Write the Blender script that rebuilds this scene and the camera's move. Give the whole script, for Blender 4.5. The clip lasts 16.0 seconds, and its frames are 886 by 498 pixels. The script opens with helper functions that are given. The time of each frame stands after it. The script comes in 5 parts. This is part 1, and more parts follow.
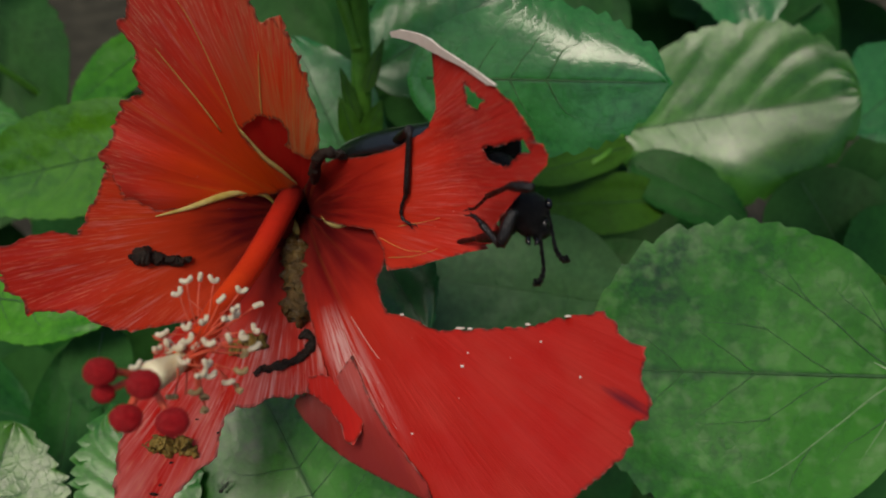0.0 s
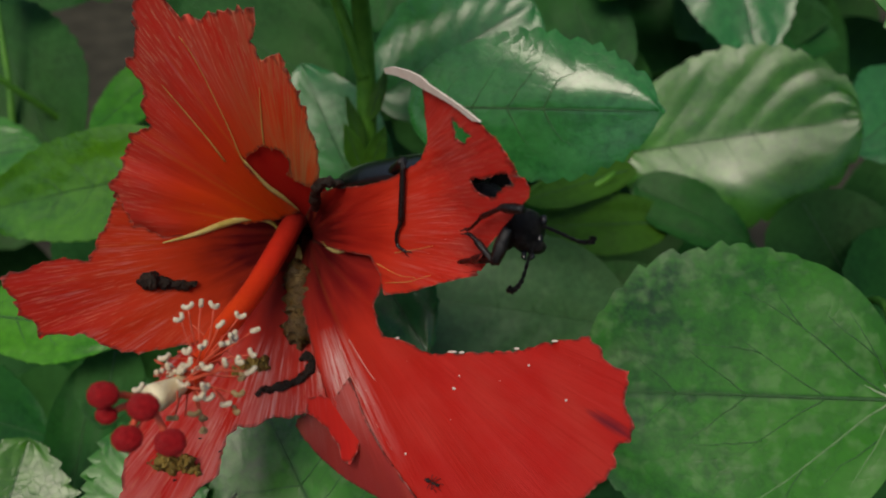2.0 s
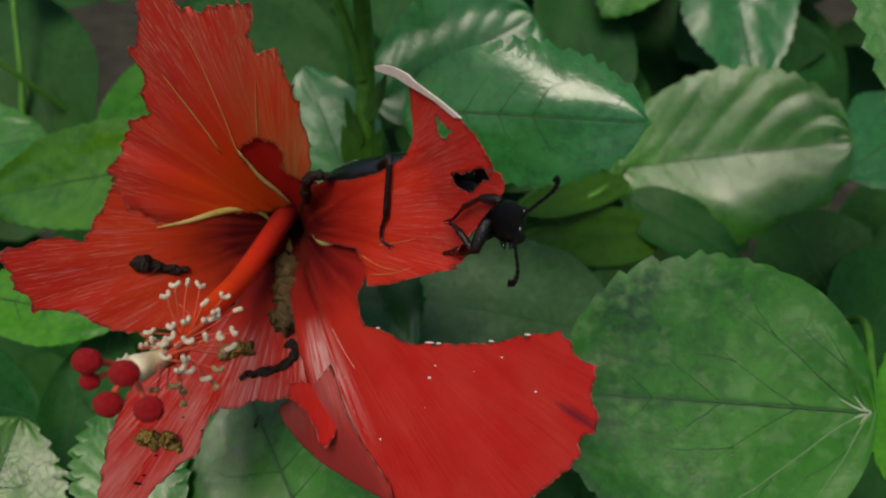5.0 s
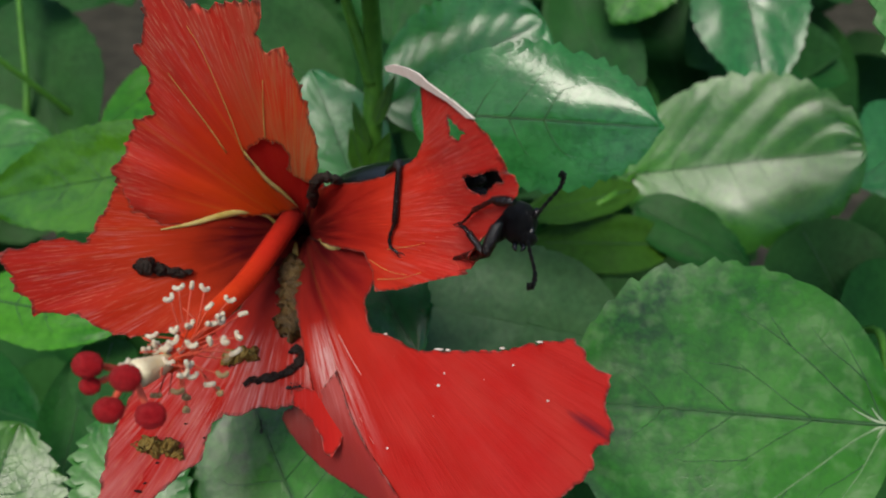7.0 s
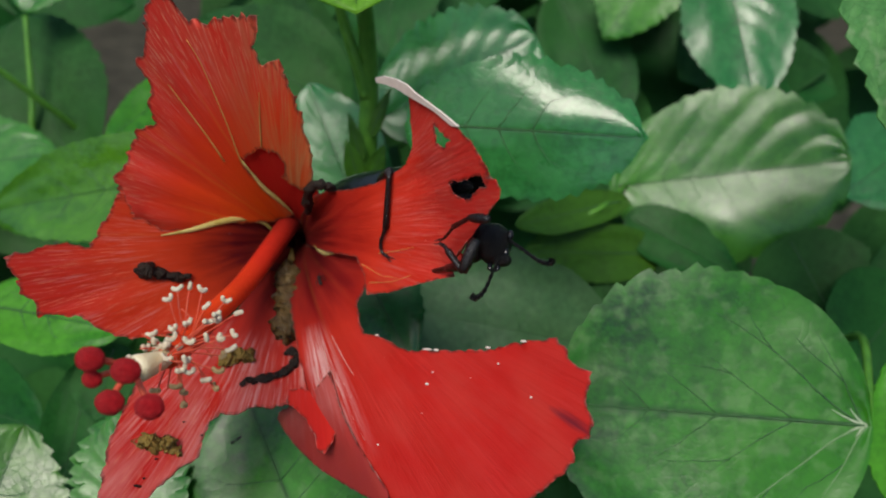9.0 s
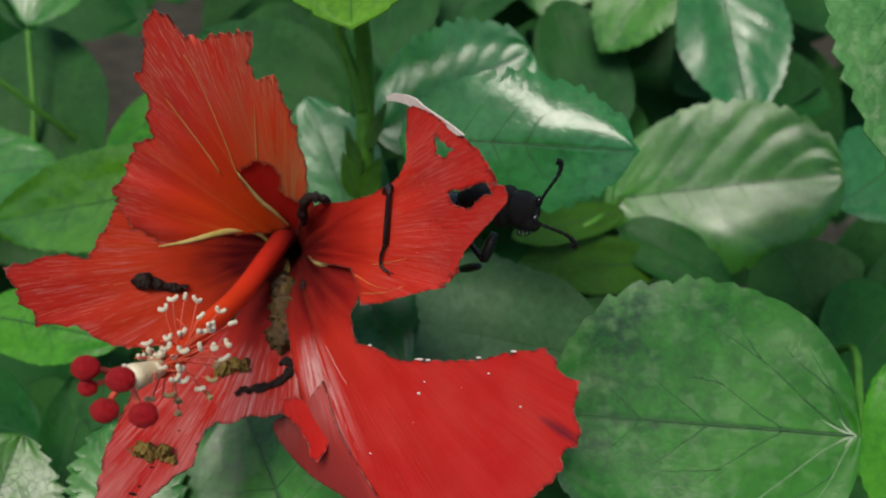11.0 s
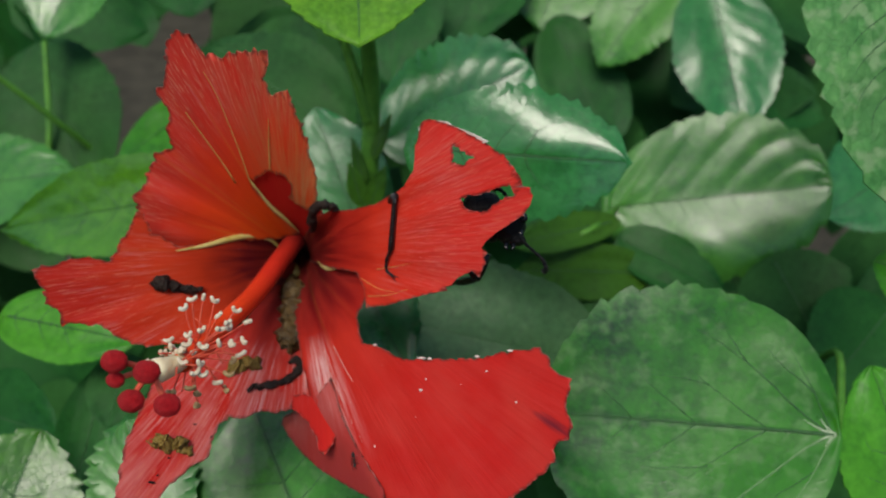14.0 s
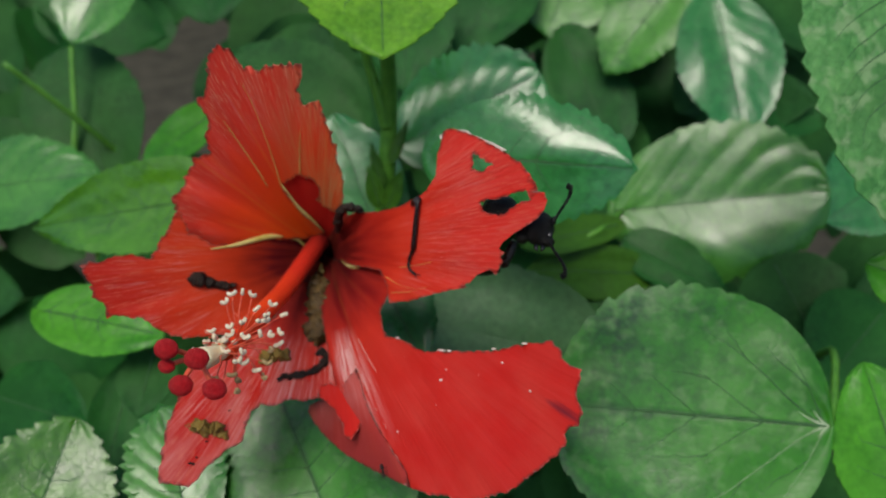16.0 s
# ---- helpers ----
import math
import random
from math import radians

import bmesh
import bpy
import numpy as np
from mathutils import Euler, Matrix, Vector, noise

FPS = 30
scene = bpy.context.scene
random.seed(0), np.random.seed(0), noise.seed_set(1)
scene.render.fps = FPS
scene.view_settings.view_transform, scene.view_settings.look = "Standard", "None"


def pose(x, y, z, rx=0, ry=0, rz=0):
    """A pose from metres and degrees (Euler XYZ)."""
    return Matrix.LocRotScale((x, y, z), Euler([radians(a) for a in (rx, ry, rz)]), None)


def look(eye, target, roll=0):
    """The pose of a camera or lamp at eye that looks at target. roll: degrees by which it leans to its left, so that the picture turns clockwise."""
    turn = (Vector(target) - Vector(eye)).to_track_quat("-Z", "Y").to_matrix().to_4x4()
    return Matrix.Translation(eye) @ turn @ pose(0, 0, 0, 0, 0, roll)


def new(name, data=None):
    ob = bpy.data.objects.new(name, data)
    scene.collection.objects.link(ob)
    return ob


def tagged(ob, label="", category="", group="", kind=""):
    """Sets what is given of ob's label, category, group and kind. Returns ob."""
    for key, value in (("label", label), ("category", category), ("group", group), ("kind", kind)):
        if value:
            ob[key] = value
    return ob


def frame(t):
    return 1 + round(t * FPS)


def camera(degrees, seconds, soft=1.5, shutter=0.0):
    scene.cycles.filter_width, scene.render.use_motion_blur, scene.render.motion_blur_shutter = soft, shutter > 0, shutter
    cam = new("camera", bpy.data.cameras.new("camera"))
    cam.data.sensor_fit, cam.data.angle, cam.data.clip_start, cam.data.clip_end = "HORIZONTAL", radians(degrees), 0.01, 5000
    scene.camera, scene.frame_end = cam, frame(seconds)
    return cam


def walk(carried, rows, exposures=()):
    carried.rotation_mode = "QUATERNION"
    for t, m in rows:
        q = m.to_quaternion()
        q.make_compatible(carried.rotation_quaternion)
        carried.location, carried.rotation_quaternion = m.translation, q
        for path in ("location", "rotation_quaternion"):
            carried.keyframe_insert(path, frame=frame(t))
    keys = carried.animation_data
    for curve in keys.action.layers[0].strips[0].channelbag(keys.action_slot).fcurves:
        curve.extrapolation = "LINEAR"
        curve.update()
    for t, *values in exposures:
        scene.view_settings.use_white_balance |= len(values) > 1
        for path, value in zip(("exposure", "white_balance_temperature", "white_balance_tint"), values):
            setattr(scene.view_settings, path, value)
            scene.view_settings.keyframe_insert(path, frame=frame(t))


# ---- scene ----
from mathutils import Quaternion

cam = camera(56.9, 16.0, soft=2.0)
METRES, EYE, TILT, LEAN, TURN = 0.085, 0.8, -38.0, 0.0, 0.0
ROWS = [
    (0.0, 0.0, 0.0, 0.0, 0.0, 0.0, -0.0),
    (0.5, 0.0291, -0.0293, -0.006, 0.27, 0.3, 0.09),
    (1.0, 0.0439, -0.0336, 0.0318, 0.74, 0.57, 0.19),
    (1.5, 0.0493, -0.0425, 0.0409, 1.03, 0.78, 0.12),
    (2.0, 0.0528, -0.0603, 0.0226, 1.35, 1.05, -0.06),
    (2.5, 0.0296, -0.0398, 0.0191, 1.51, 1.31, -0.37),
    (3.0, 0.0806, -0.0757, 0.0009, 1.52, 1.53, -0.81),
    (3.5, 0.0812, -0.1123, 0.0067, 1.6, 1.79, -1.27),
    (4.0, 0.0711, -0.1339, -0.0239, 1.6, 1.99, -1.74),
    (4.5, 0.1075, -0.1264, -0.0248, 1.6, 2.12, -2.15),
    (7.0, 0.0907, -0.0772, -0.0295, 1.92, 2.74, -2.89),
    (7.5, 0.0915, -0.1155, -0.0422, 1.88, 3.07, -2.93),
    (8.0, 0.0921, -0.1447, -0.0851, 1.92, 3.4, -2.96),
    (8.5, 0.0981, -0.1348, -0.0859, 1.98, 3.62, -2.89),
    (9.0, 0.1228, -0.1427, -0.0572, 2.07, 3.86, -2.85),
    (11.5, 0.1454, -0.1856, -0.0706, 2.22, 4.74, -2.97),
    (12.0, 0.141, -0.2128, -0.0791, 2.24, 4.84, -3.01),
    (12.5, 0.1362, -0.2545, -0.0442, 2.2, 5.09, -3.1),
    (13.0, 0.1413, -0.2653, -0.0661, 2.18, 5.12, -3.15),
    (13.5, 0.1492, -0.2625, -0.0818, 2.24, 5.15, -3.22),
    (14.0, 0.1513, -0.2812, -0.0725, 2.3, 5.2, -3.29),
    (14.5, 0.1301, -0.2982, -0.0661, 2.39, 5.28, -3.4),
    (15.0, 0.098, -0.308, -0.1039, 2.5, 5.27, -3.48),
    (15.5, 0.102, -0.3737, -0.1333, 2.54, 5.22, -3.51),
    (16.0, 0.1182, -0.421, -0.0901, 2.46, 5.26, -3.68),
]
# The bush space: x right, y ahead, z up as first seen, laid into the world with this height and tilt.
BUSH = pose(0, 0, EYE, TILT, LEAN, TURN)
EXPOSURES = [(t, stops, kelvin, 10) for t, stops, kelvin in ((0.0, -0.22, 7600), (4.7, -0.24, 7600), (6.8, 0.18, 7000), (9.2, 0.21, 7000), (11.3, 0.15, 7000), (16.0, 0.22, 7000))]
# a small lens: the far leaves and the nearest stigmas go a little soft
cam.data.dof.use_dof, cam.data.dof.focus_distance, cam.data.dof.aperture_fstop = True, 0.138, 21.0
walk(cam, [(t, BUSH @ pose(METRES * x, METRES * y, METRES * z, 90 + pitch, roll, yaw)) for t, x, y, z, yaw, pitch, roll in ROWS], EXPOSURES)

# ---- light ----
world = bpy.data.worlds.new("sky")
scene.world = world
world.use_nodes = True
wn, wl = world.node_tree.nodes, world.node_tree.links
sky = wn.new("ShaderNodeTexSky")
sky.sky_type, sky.sun_disc, sky.sun_elevation, sky.sun_rotation = "NISHITA", False, radians(57), radians(197)
wl.new(sky.outputs[0], wn["Background"].inputs[0])
wn["Background"].inputs[1].default_value = 0.14
sun = new("sun", bpy.data.lights.new("sun", "SUN"))
sun.data.energy, sun.data.angle, sun.data.color = 2.3, radians(26), (1.0, 0.97, 0.92)
sun.matrix_world = look((0, 0, 0), (0.16, 0.5, -0.85))


# ---- shape helpers ----
def part(name, bm, material, parent=None, label=""):
    """One mesh object from a bmesh, smooth shaded, under a thing or a part."""
    me = bpy.data.meshes.new(name)
    for e in bm.edges:
        e.smooth = not e.is_boundary
    bm.to_mesh(me)
    bm.free()
    for p in me.polygons:
        p.use_smooth = True
    me.materials.append(material)
    ob = new(name, me)
    ob.parent = parent
    if label:
        tagged(ob, label)
    return ob


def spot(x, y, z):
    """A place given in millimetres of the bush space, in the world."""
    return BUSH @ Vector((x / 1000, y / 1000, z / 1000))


def thing(name, m, label, category, group="", kind=""):
    """An Empty that carries the parts of a thing."""
    ob = new(name)
    ob.empty_display_size = 0.005
    ob.matrix_world = m
    return tagged(ob, label, category, group, kind)


def tube(bm, points, radii, sides=10, caps=True):
    """A round tapered tube along points, added to bm."""
    pts = [Vector(p) for p in points]
    rings, side = [], None
    for i, p in enumerate(pts):
        d = (pts[min(i + 1, len(pts) - 1)] - pts[max(i - 1, 0)]).normalized()
        if side is None:
            side = d.orthogonal().normalized()
        side = (side - d * side.dot(d)).normalized()
        other = d.cross(side)
        r = radii[i] if hasattr(radii, "__len__") else radii
        rings.append([bm.verts.new(p + (side * math.cos(a) + other * math.sin(a)) * r) for a in (2 * math.pi * k / sides for k in range(sides))])
    for a, b in zip(rings, rings[1:]):
        for k in range(sides):
            bm.faces.new((a[k], a[(k + 1) % sides], b[(k + 1) % sides], b[k]))
    if caps:
        bm.faces.new(rings[0][::-1])
        bm.faces.new(rings[-1])
    return bm


def curve(points, n):
    """A smooth line of n + 1 points through the given ones."""
    p = [Vector(q) for q in points]
    p = [2 * p[0] - p[1]] + p + [2 * p[-1] - p[-2]]
    out, spans = [], len(p) - 3
    for k in range(n + 1):
        f = min(k / n * spans, spans - 1e-6)
        i, t = int(f), f - int(f)
        a, b, c, d = p[i:i + 4]
        out.append(0.5 * (2 * b + (c - a) * t + (2 * a - 5 * b + 4 * c - d) * t * t + (3 * b - a - 3 * c + d) * t ** 3))
    return out


def ball(bm, centre, size, turn=None, segments=14, rings=9):
    """An ellipsoid with the half axes of size, added to bm."""
    m = Matrix.Translation(centre) @ (turn.to_4x4() if turn else Matrix()) @ Matrix.Diagonal((*size, 1))
    return bmesh.ops.create_uvsphere(bm, u_segments=segments, v_segments=rings, radius=1, matrix=m)["verts"]


# ---- materials ----
def material(name, rough=0.5, spec=0.5):
    m = bpy.data.materials.new(name)
    m.use_nodes = True
    b = m.node_tree.nodes["Principled BSDF"]
    b.inputs["Roughness"].default_value, b.inputs["Specular IOR Level"].default_value = rough, spec
    return m, m.node_tree.nodes, m.node_tree.links, b


def put(links, socket, value):
    if hasattr(value, "is_output"):
        links.new(value, socket)
    else:
        socket.default_value = value


def calc(nodes, links, op, a, b=0.0, clamp=False):
    n = nodes.new("ShaderNodeMath")
    n.operation, n.use_clamp = op, clamp
    put(links, n.inputs[0], a), put(links, n.inputs[1], b)
    return n.outputs[0]


def vec(nodes, links, x, y, z=0.0):
    n = nodes.new("ShaderNodeCombineXYZ")
    for s, v in zip(n.inputs, (x, y, z)):
        put(links, s, v)
    return n.outputs[0]


def grain(nodes, links, vector, scale, detail=3.0, rough=0.55):
    n = nodes.new("ShaderNodeTexNoise")
    links.new(vector, n.inputs["Vector"])
    n.inputs["Scale"].default_value, n.inputs["Detail"].default_value, n.inputs["Roughness"].default_value = scale, detail, rough
    return n.outputs["Fac"]


def span(nodes, links, v, a, b, c=0.0, d=1.0):
    """v from a..b to c..d, clamped."""
    n = nodes.new("ShaderNodeMapRange")
    put(links, n.inputs[0], v)
    for s, q in zip(n.inputs[1:5], (a, b, c, d)):
        s.default_value = q
    return n.outputs[0]


def mixed(nodes, links, f, a, b, mode="MIX"):
    n = nodes.new("ShaderNodeMix")
    n.data_type, n.blend_type, n.clamp_factor = "RGBA", mode, True
    put(links, n.inputs[0], f)
    for s, q in ((n.inputs[6], a), (n.inputs[7], b)):
        put(links, s, (*q, 1) if isinstance(q, tuple) else q)
    return n.outputs[2]


def ramp(nodes, links, f, stops):
    n = nodes.new("ShaderNodeValToRGB")
    put(links, n.inputs[0], f)
    e = n.color_ramp.elements
    while len(e) < len(stops):
        e.new(0.5)
    for q, (p, c) in zip(e, stops):
        q.position, q.color = p, (*c, 1)
    return n.outputs[0]


def bumped(nodes, links, shader, height, distance, strength=1.0):
    n = nodes.new("ShaderNodeBump")
    n.inputs["Distance"].default_value, n.inputs["Strength"].default_value = distance, strength
    links.new(height, n.inputs["Height"])
    links.new(n.outputs[0], shader.inputs["Normal"])
    return n


def thin(m, links, nodes, shader, colour, amount):
    """Lets part of the light through a thin leaf or petal."""
    t, mix = nodes.new("ShaderNodeBsdfTranslucent"), nodes.new("ShaderNodeMixShader")
    put(links, t.inputs[0], colour)
    mix.inputs[0].default_value = amount
    links.new(shader.outputs[0], mix.inputs[1])
    links.new(t.outputs[0], mix.inputs[2])
    links.new(mix.outputs[0], nodes["Material Output"].inputs[0])


def petal_material(name, stops, seed, yellow=0.5, pale=0.4, bruise=None, glow=0.4, zone=None, fade=None, shine=(0.95, 0.06, 0.02), sheen_tint=0.0, lines=0.26, stipple=0.0, gloss=0.13):
    """Petal skin: colour by the distance from the throat, fine veins that fan out, yellow ribs, painted streaks of
    sheen.
    """
    m, n, l, b = material(name, 0.5, gloss)
    uv = n.new("ShaderNodeSeparateXYZ")
    l.new(n.new("ShaderNodeUVMap").outputs[0], uv.inputs[0])
    r, a = uv.outputs[0], uv.outputs[1]
    fine = grain(n, l, vec(n, l, calc(n, l, "MULTIPLY", r, 2.5), calc(n, l, "MULTIPLY", a, 38.0), seed), 2.2, 5, 0.7)
    ribs = grain(n, l, vec(n, l, calc(n, l, "MULTIPLY", r, 0.5), calc(n, l, "MULTIPLY", a, 7.0), seed + 9.3), 1.6, 1.5, 0.4)
    vein_grain = grain(n, l, vec(n, l, calc(n, l, "MULTIPLY", r, 6.0), calc(n, l, "MULTIPLY", a, 62.0), seed + 4.1), 1.4, 3, 0.6)
    blot = grain(n, l, vec(n, l, calc(n, l, "MULTIPLY", r, 5.0), calc(n, l, "MULTIPLY", a, 5.0), seed + 2.0), 1.3, 3, 0.6)
    col = ramp(n, l, calc(n, l, "ADD", r, span(n, l, blot, 0.3, 0.7, -0.03, 0.03)), stops)
    col = mixed(n, l, span(n, l, fine, 0.34, 0.62, lines, 0.0), col, (0.62, 0.45, 0.45), "MULTIPLY")
    col = mixed(n, l, span(n, l, blot, 0.35, 0.75, 0.0, 0.25), col, (0.66, 0.06, 0.028))
    near = span(n, l, r, 0.85, 0.1)
    col = mixed(n, l, calc(n, l, "MULTIPLY", calc(n, l, "MULTIPLY", span(n, l, ribs, 0.6, 0.72), near), yellow), col, (0.72, 0.4, 0.06))
    # pale streaks: sheen along the vein ridges, put into the colour
    area = calc(n, l, "MULTIPLY", span(n, l, r, 0.28, 0.36), span(n, l, r, 0.68, 0.48))
    if zone:
        area = calc(n, l, "MULTIPLY", area, calc(n, l, "MULTIPLY", span(n, l, a, zone[0] - 0.05, zone[0] + 0.05), span(n, l, a, zone[1] + 0.1, zone[1] - 0.05)))
    patch = span(n, l, grain(n, l, vec(n, l, calc(n, l, "MULTIPLY", r, 7.0), calc(n, l, "MULTIPLY", a, 9.0), seed + 6.0), 1.2, 3, 0.6), 0.42, 0.62)
    if zone:
        patch = 1.0
    sheen_streak = calc(n, l, "MULTIPLY", calc(n, l, "MULTIPLY", span(n, l, vein_grain, 0.42 if zone else 0.5, 0.58 if zone else 0.66), calc(n, l, "MULTIPLY", area, patch)), pale)
    col = mixed(n, l, sheen_streak, col, (0.84, 0.6, 0.56))
    if fade:
        dry = calc(n, l, "MULTIPLY", span(n, l, a, fade[0], fade[1]), span(n, l, calc(n, l, "ADD", vein_grain, calc(n, l, "MULTIPLY", blot, 0.6)), 0.68, 0.9, 0.04, 0.8))
        dry = calc(n, l, "MULTIPLY", dry, span(n, l, r, 0.62, 0.2, 0.25, 1.0))
        col = mixed(n, l, dry, col, (0.6, 0.28, 0.1))
    if bruise:
        far = calc(n, l, "ADD", calc(n, l, "POWER", calc(n, l, "DIVIDE", calc(n, l, "SUBTRACT", r, bruise[0]), 0.05), 2.0), calc(n, l, "POWER", calc(n, l, "DIVIDE", calc(n, l, "SUBTRACT", a, bruise[1]), 0.014), 2.0))
        far = calc(n, l, "ADD", far, span(n, l, fine, 0.3, 0.7, -0.6, 0.8))
        col = mixed(n, l, span(n, l, far, 1.6, 0.0, 0.0, 0.85), col, (0.1, 0.006, 0.02))
    # broad pale pink: the petal's gloss laid into the colour as a tint
    if sheen_tint:
        haze = calc(n, l, "ADD", calc(n, l, "MULTIPLY", blot, 0.6), calc(n, l, "MULTIPLY", vein_grain, 0.4))
        col = mixed(n, l, calc(n, l, "MULTIPLY", span(n, l, haze, 0.4, 0.66, 0.0, sheen_tint), span(n, l, r, 0.3, 0.5)), col, (0.74, 0.3, 0.27))
    if stipple:  # pale dashes where the skin has dried along the veins
        dash = grain(n, l, vec(n, l, calc(n, l, "MULTIPLY", r, 26.0), calc(n, l, "MULTIPLY", a, 120.0), seed + 7.7), 1.0, 2, 0.6)
        col = mixed(n, l, calc(n, l, "MULTIPLY", span(n, l, dash, 0.54, 0.68, 0.0, stipple), span(n, l, r, 0.3, 0.46)), col, (0.86, 0.4, 0.24))
    rim = n.new("ShaderNodeUVMap")
    rim.uv_map = "Rim"
    edge = n.new("ShaderNodeSeparateXYZ")
    l.new(rim.outputs[0], edge.inputs[0])
    burnt = calc(n, l, "MULTIPLY", span(n, l, edge.outputs[0], 0.5, 0.05), span(n, l, grain(n, l, vec(n, l, calc(n, l, "MULTIPLY", r, 9.0), calc(n, l, "MULTIPLY", a, 9.0), seed), 5.0, 3, 0.6), 0.4, 0.54))
    col = mixed(n, l, calc(n, l, "MULTIPLY", burnt, 0.85), col, (0.035, 0.012, 0.008))
    drops = n.new("ShaderNodeTexVoronoi")
    l.new(vec(n, l, calc(n, l, "MULTIPLY", r, 70.0), calc(n, l, "MULTIPLY", a, 45.0), seed), drops.inputs["Vector"])
    drops.inputs["Scale"].default_value = 0.42
    few = n.new("ShaderNodeSeparateXYZ")
    l.new(drops.outputs["Color"], few.inputs[0])
    col = mixed(n, l, calc(n, l, "MULTIPLY", span(n, l, drops.outputs["Distance"], 0.055, 0.03), span(n, l, few.outputs[0], 0.7, 0.8, 0.0, 0.6)), col, (0.8, 0.7, 0.6))
    fringe = calc(n, l, "MULTIPLY", span(n, l, edge.outputs[0], 0.26, 0.05), span(n, l, vein_grain, 0.45, 0.62, 0.0, 0.25))
    col = mixed(n, l, fringe, col, (0.75, 0.45, 0.38))
    l.new(col, b.inputs["Base Color"])
    l.new(span(n, l, blot, 0.3, 0.7, 0.4, 0.6), b.inputs["Roughness"])
    bumped(n, l, b, calc(n, l, "ADD", fine, calc(n, l, "MULTIPLY", ribs, 1.5)), 0.0003, 0.5)
    thin(m, l, n, b, mixed(n, l, 0.5, col, shine), glow)
    return m


def leaf_material(name, dark, light, vein, rough=0.36, veins=7.0, quilt=1.0, pale_vein=0.6, translucent=0.18, spec=0.5, speckle=0.0, warm=0.3, relief=0.5, domes=0.03):
    """Leaf skin: midrib and side veins, quilted relief between them, blotches of two greens."""
    m, n, l, b = material(name, rough, spec)
    uv = n.new("ShaderNodeSeparateXYZ")
    l.new(n.new("ShaderNodeUVMap").outputs[0], uv.inputs[0])
    s, w = uv.outputs[0], calc(n, l, "ABSOLUTE", uv.outputs[1])
    obj = n.new("ShaderNodeTexCoord").outputs["Object"]
    rnd = n.new("ShaderNodeObjectInfo").outputs["Random"]
    shift = n.new("ShaderNodeVectorMath")
    l.new(obj, shift.inputs[0])
    l.new(vec(n, l, rnd, calc(n, l, "MULTIPLY", rnd, 3.7), rnd), shift.inputs[1])
    obj = shift.outputs[0]
    wob = span(n, l, grain(n, l, obj, 120, 2), 0.3, 0.7, -0.06, 0.06)
    phase = calc(n, l, "MULTIPLY", calc(n, l, "SUBTRACT", calc(n, l, "ADD", s, wob), calc(n, l, "MULTIPLY", w, 0.26)), veins)
    gap = calc(n, l, "ABSOLUTE", calc(n, l, "SUBTRACT", calc(n, l, "FRACT", phase), 0.5))
    side = span(n, l, gap, 0.035, 0.0)
    mid = span(n, l, calc(n, l, "MULTIPLY", w, calc(n, l, "SUBTRACT", 1.25, s)), 0.03, 0.012)
    net = n.new("ShaderNodeTexVoronoi")
    net.feature = "DISTANCE_TO_EDGE"
    l.new(obj, net.inputs["Vector"])
    net.inputs["Scale"].default_value = 420
    mesh_vein = span(n, l, net.outputs[0], 0.0, 0.12, 1.0, 0.0)
    tone = span(n, l, grain(n, l, obj, 340, 3, 0.6), 0.38, 0.66)
    patchy = grain(n, l, obj, 130, 3, 0.6)
    big, small = grain(n, l, obj, 70, 4, 0.6), grain(n, l, obj, 600, 3, 0.6)
    col = mixed(n, l, span(n, l, big, 0.36, 0.66), dark, light)
    col = mixed(n, l, span(n, l, small, 0.4, 0.66, 0.0, 0.5), col, tuple(c * 1.5 for c in light))
    col = mixed(n, l, calc(n, l, "MULTIPLY", tone, span(n, l, patchy, 0.35, 0.65, 0.05, 0.9)), col, (light[0] * 1.7, light[1] * 1.45, light[2] * 1.5))
    col = mixed(n, l, calc(n, l, "MULTIPLY", mesh_vein, 0.14), col, tuple(c * 0.6 for c in dark))
    wide = grain(n, l, obj, 24, 3, 0.55)
    col = mixed(n, l, span(n, l, calc(n, l, "ADD", s, span(n, l, wide, 0.3, 0.7, -0.35, 0.35)), 0.9, 0.1, 0.0, warm), col, (light[0] * 1.9, light[1] * 1.25, light[2] * 0.6))
    col = mixed(n, l, span(n, l, wide, 0.5, 0.75, 0.0, 0.45), col, tuple(c * 0.55 for c in dark))
    col = mixed(n, l, calc(n, l, "MULTIPLY", span(n, l, grain(n, l, obj, 210, 3, 0.65), 0.6, 0.72, 0.0, 0.3), span(n, l, wide, 0.6, 0.4)), col, (light[0] * 2.2, light[1] * 1.7, light[2] * 2))
    if speckle:
        dots = span(n, l, grain(n, l, obj, 230, 2, 0.5), 0.52, 0.66, 0.0, speckle)
        col = mixed(n, l, dots, col, (0.24, 0.4, 0.18))
    col = mixed(n, l, calc(n, l, "MULTIPLY", side, pale_vein * 0.6), col, vein)
    col = mixed(n, l, calc(n, l, "MULTIPLY", mid, pale_vein), col, vein)
    l.new(col, b.inputs["Base Color"])
    l.new(span(n, l, calc(n, l, "ADD", calc(n, l, "MULTIPLY", big, 0.5), calc(n, l, "MULTIPLY", wide, 0.5)), 0.35, 0.65, rough - 0.08, rough + 0.12), b.inputs["Roughness"])
    h = calc(n, l, "SUBTRACT", calc(n, l, "MULTIPLY", gap, 1.3 * quilt), calc(n, l, "MULTIPLY", mid, 0.12))
    h = calc(n, l, "ADD", h, calc(n, l, "ADD", calc(n, l, "ADD", calc(n, l, "MULTIPLY", big, 1.2), calc(n, l, "MULTIPLY", grain(n, l, obj, 190, 2, 0.5), 0.16)), calc(n, l, "MULTIPLY", mesh_vein, -0.05)))
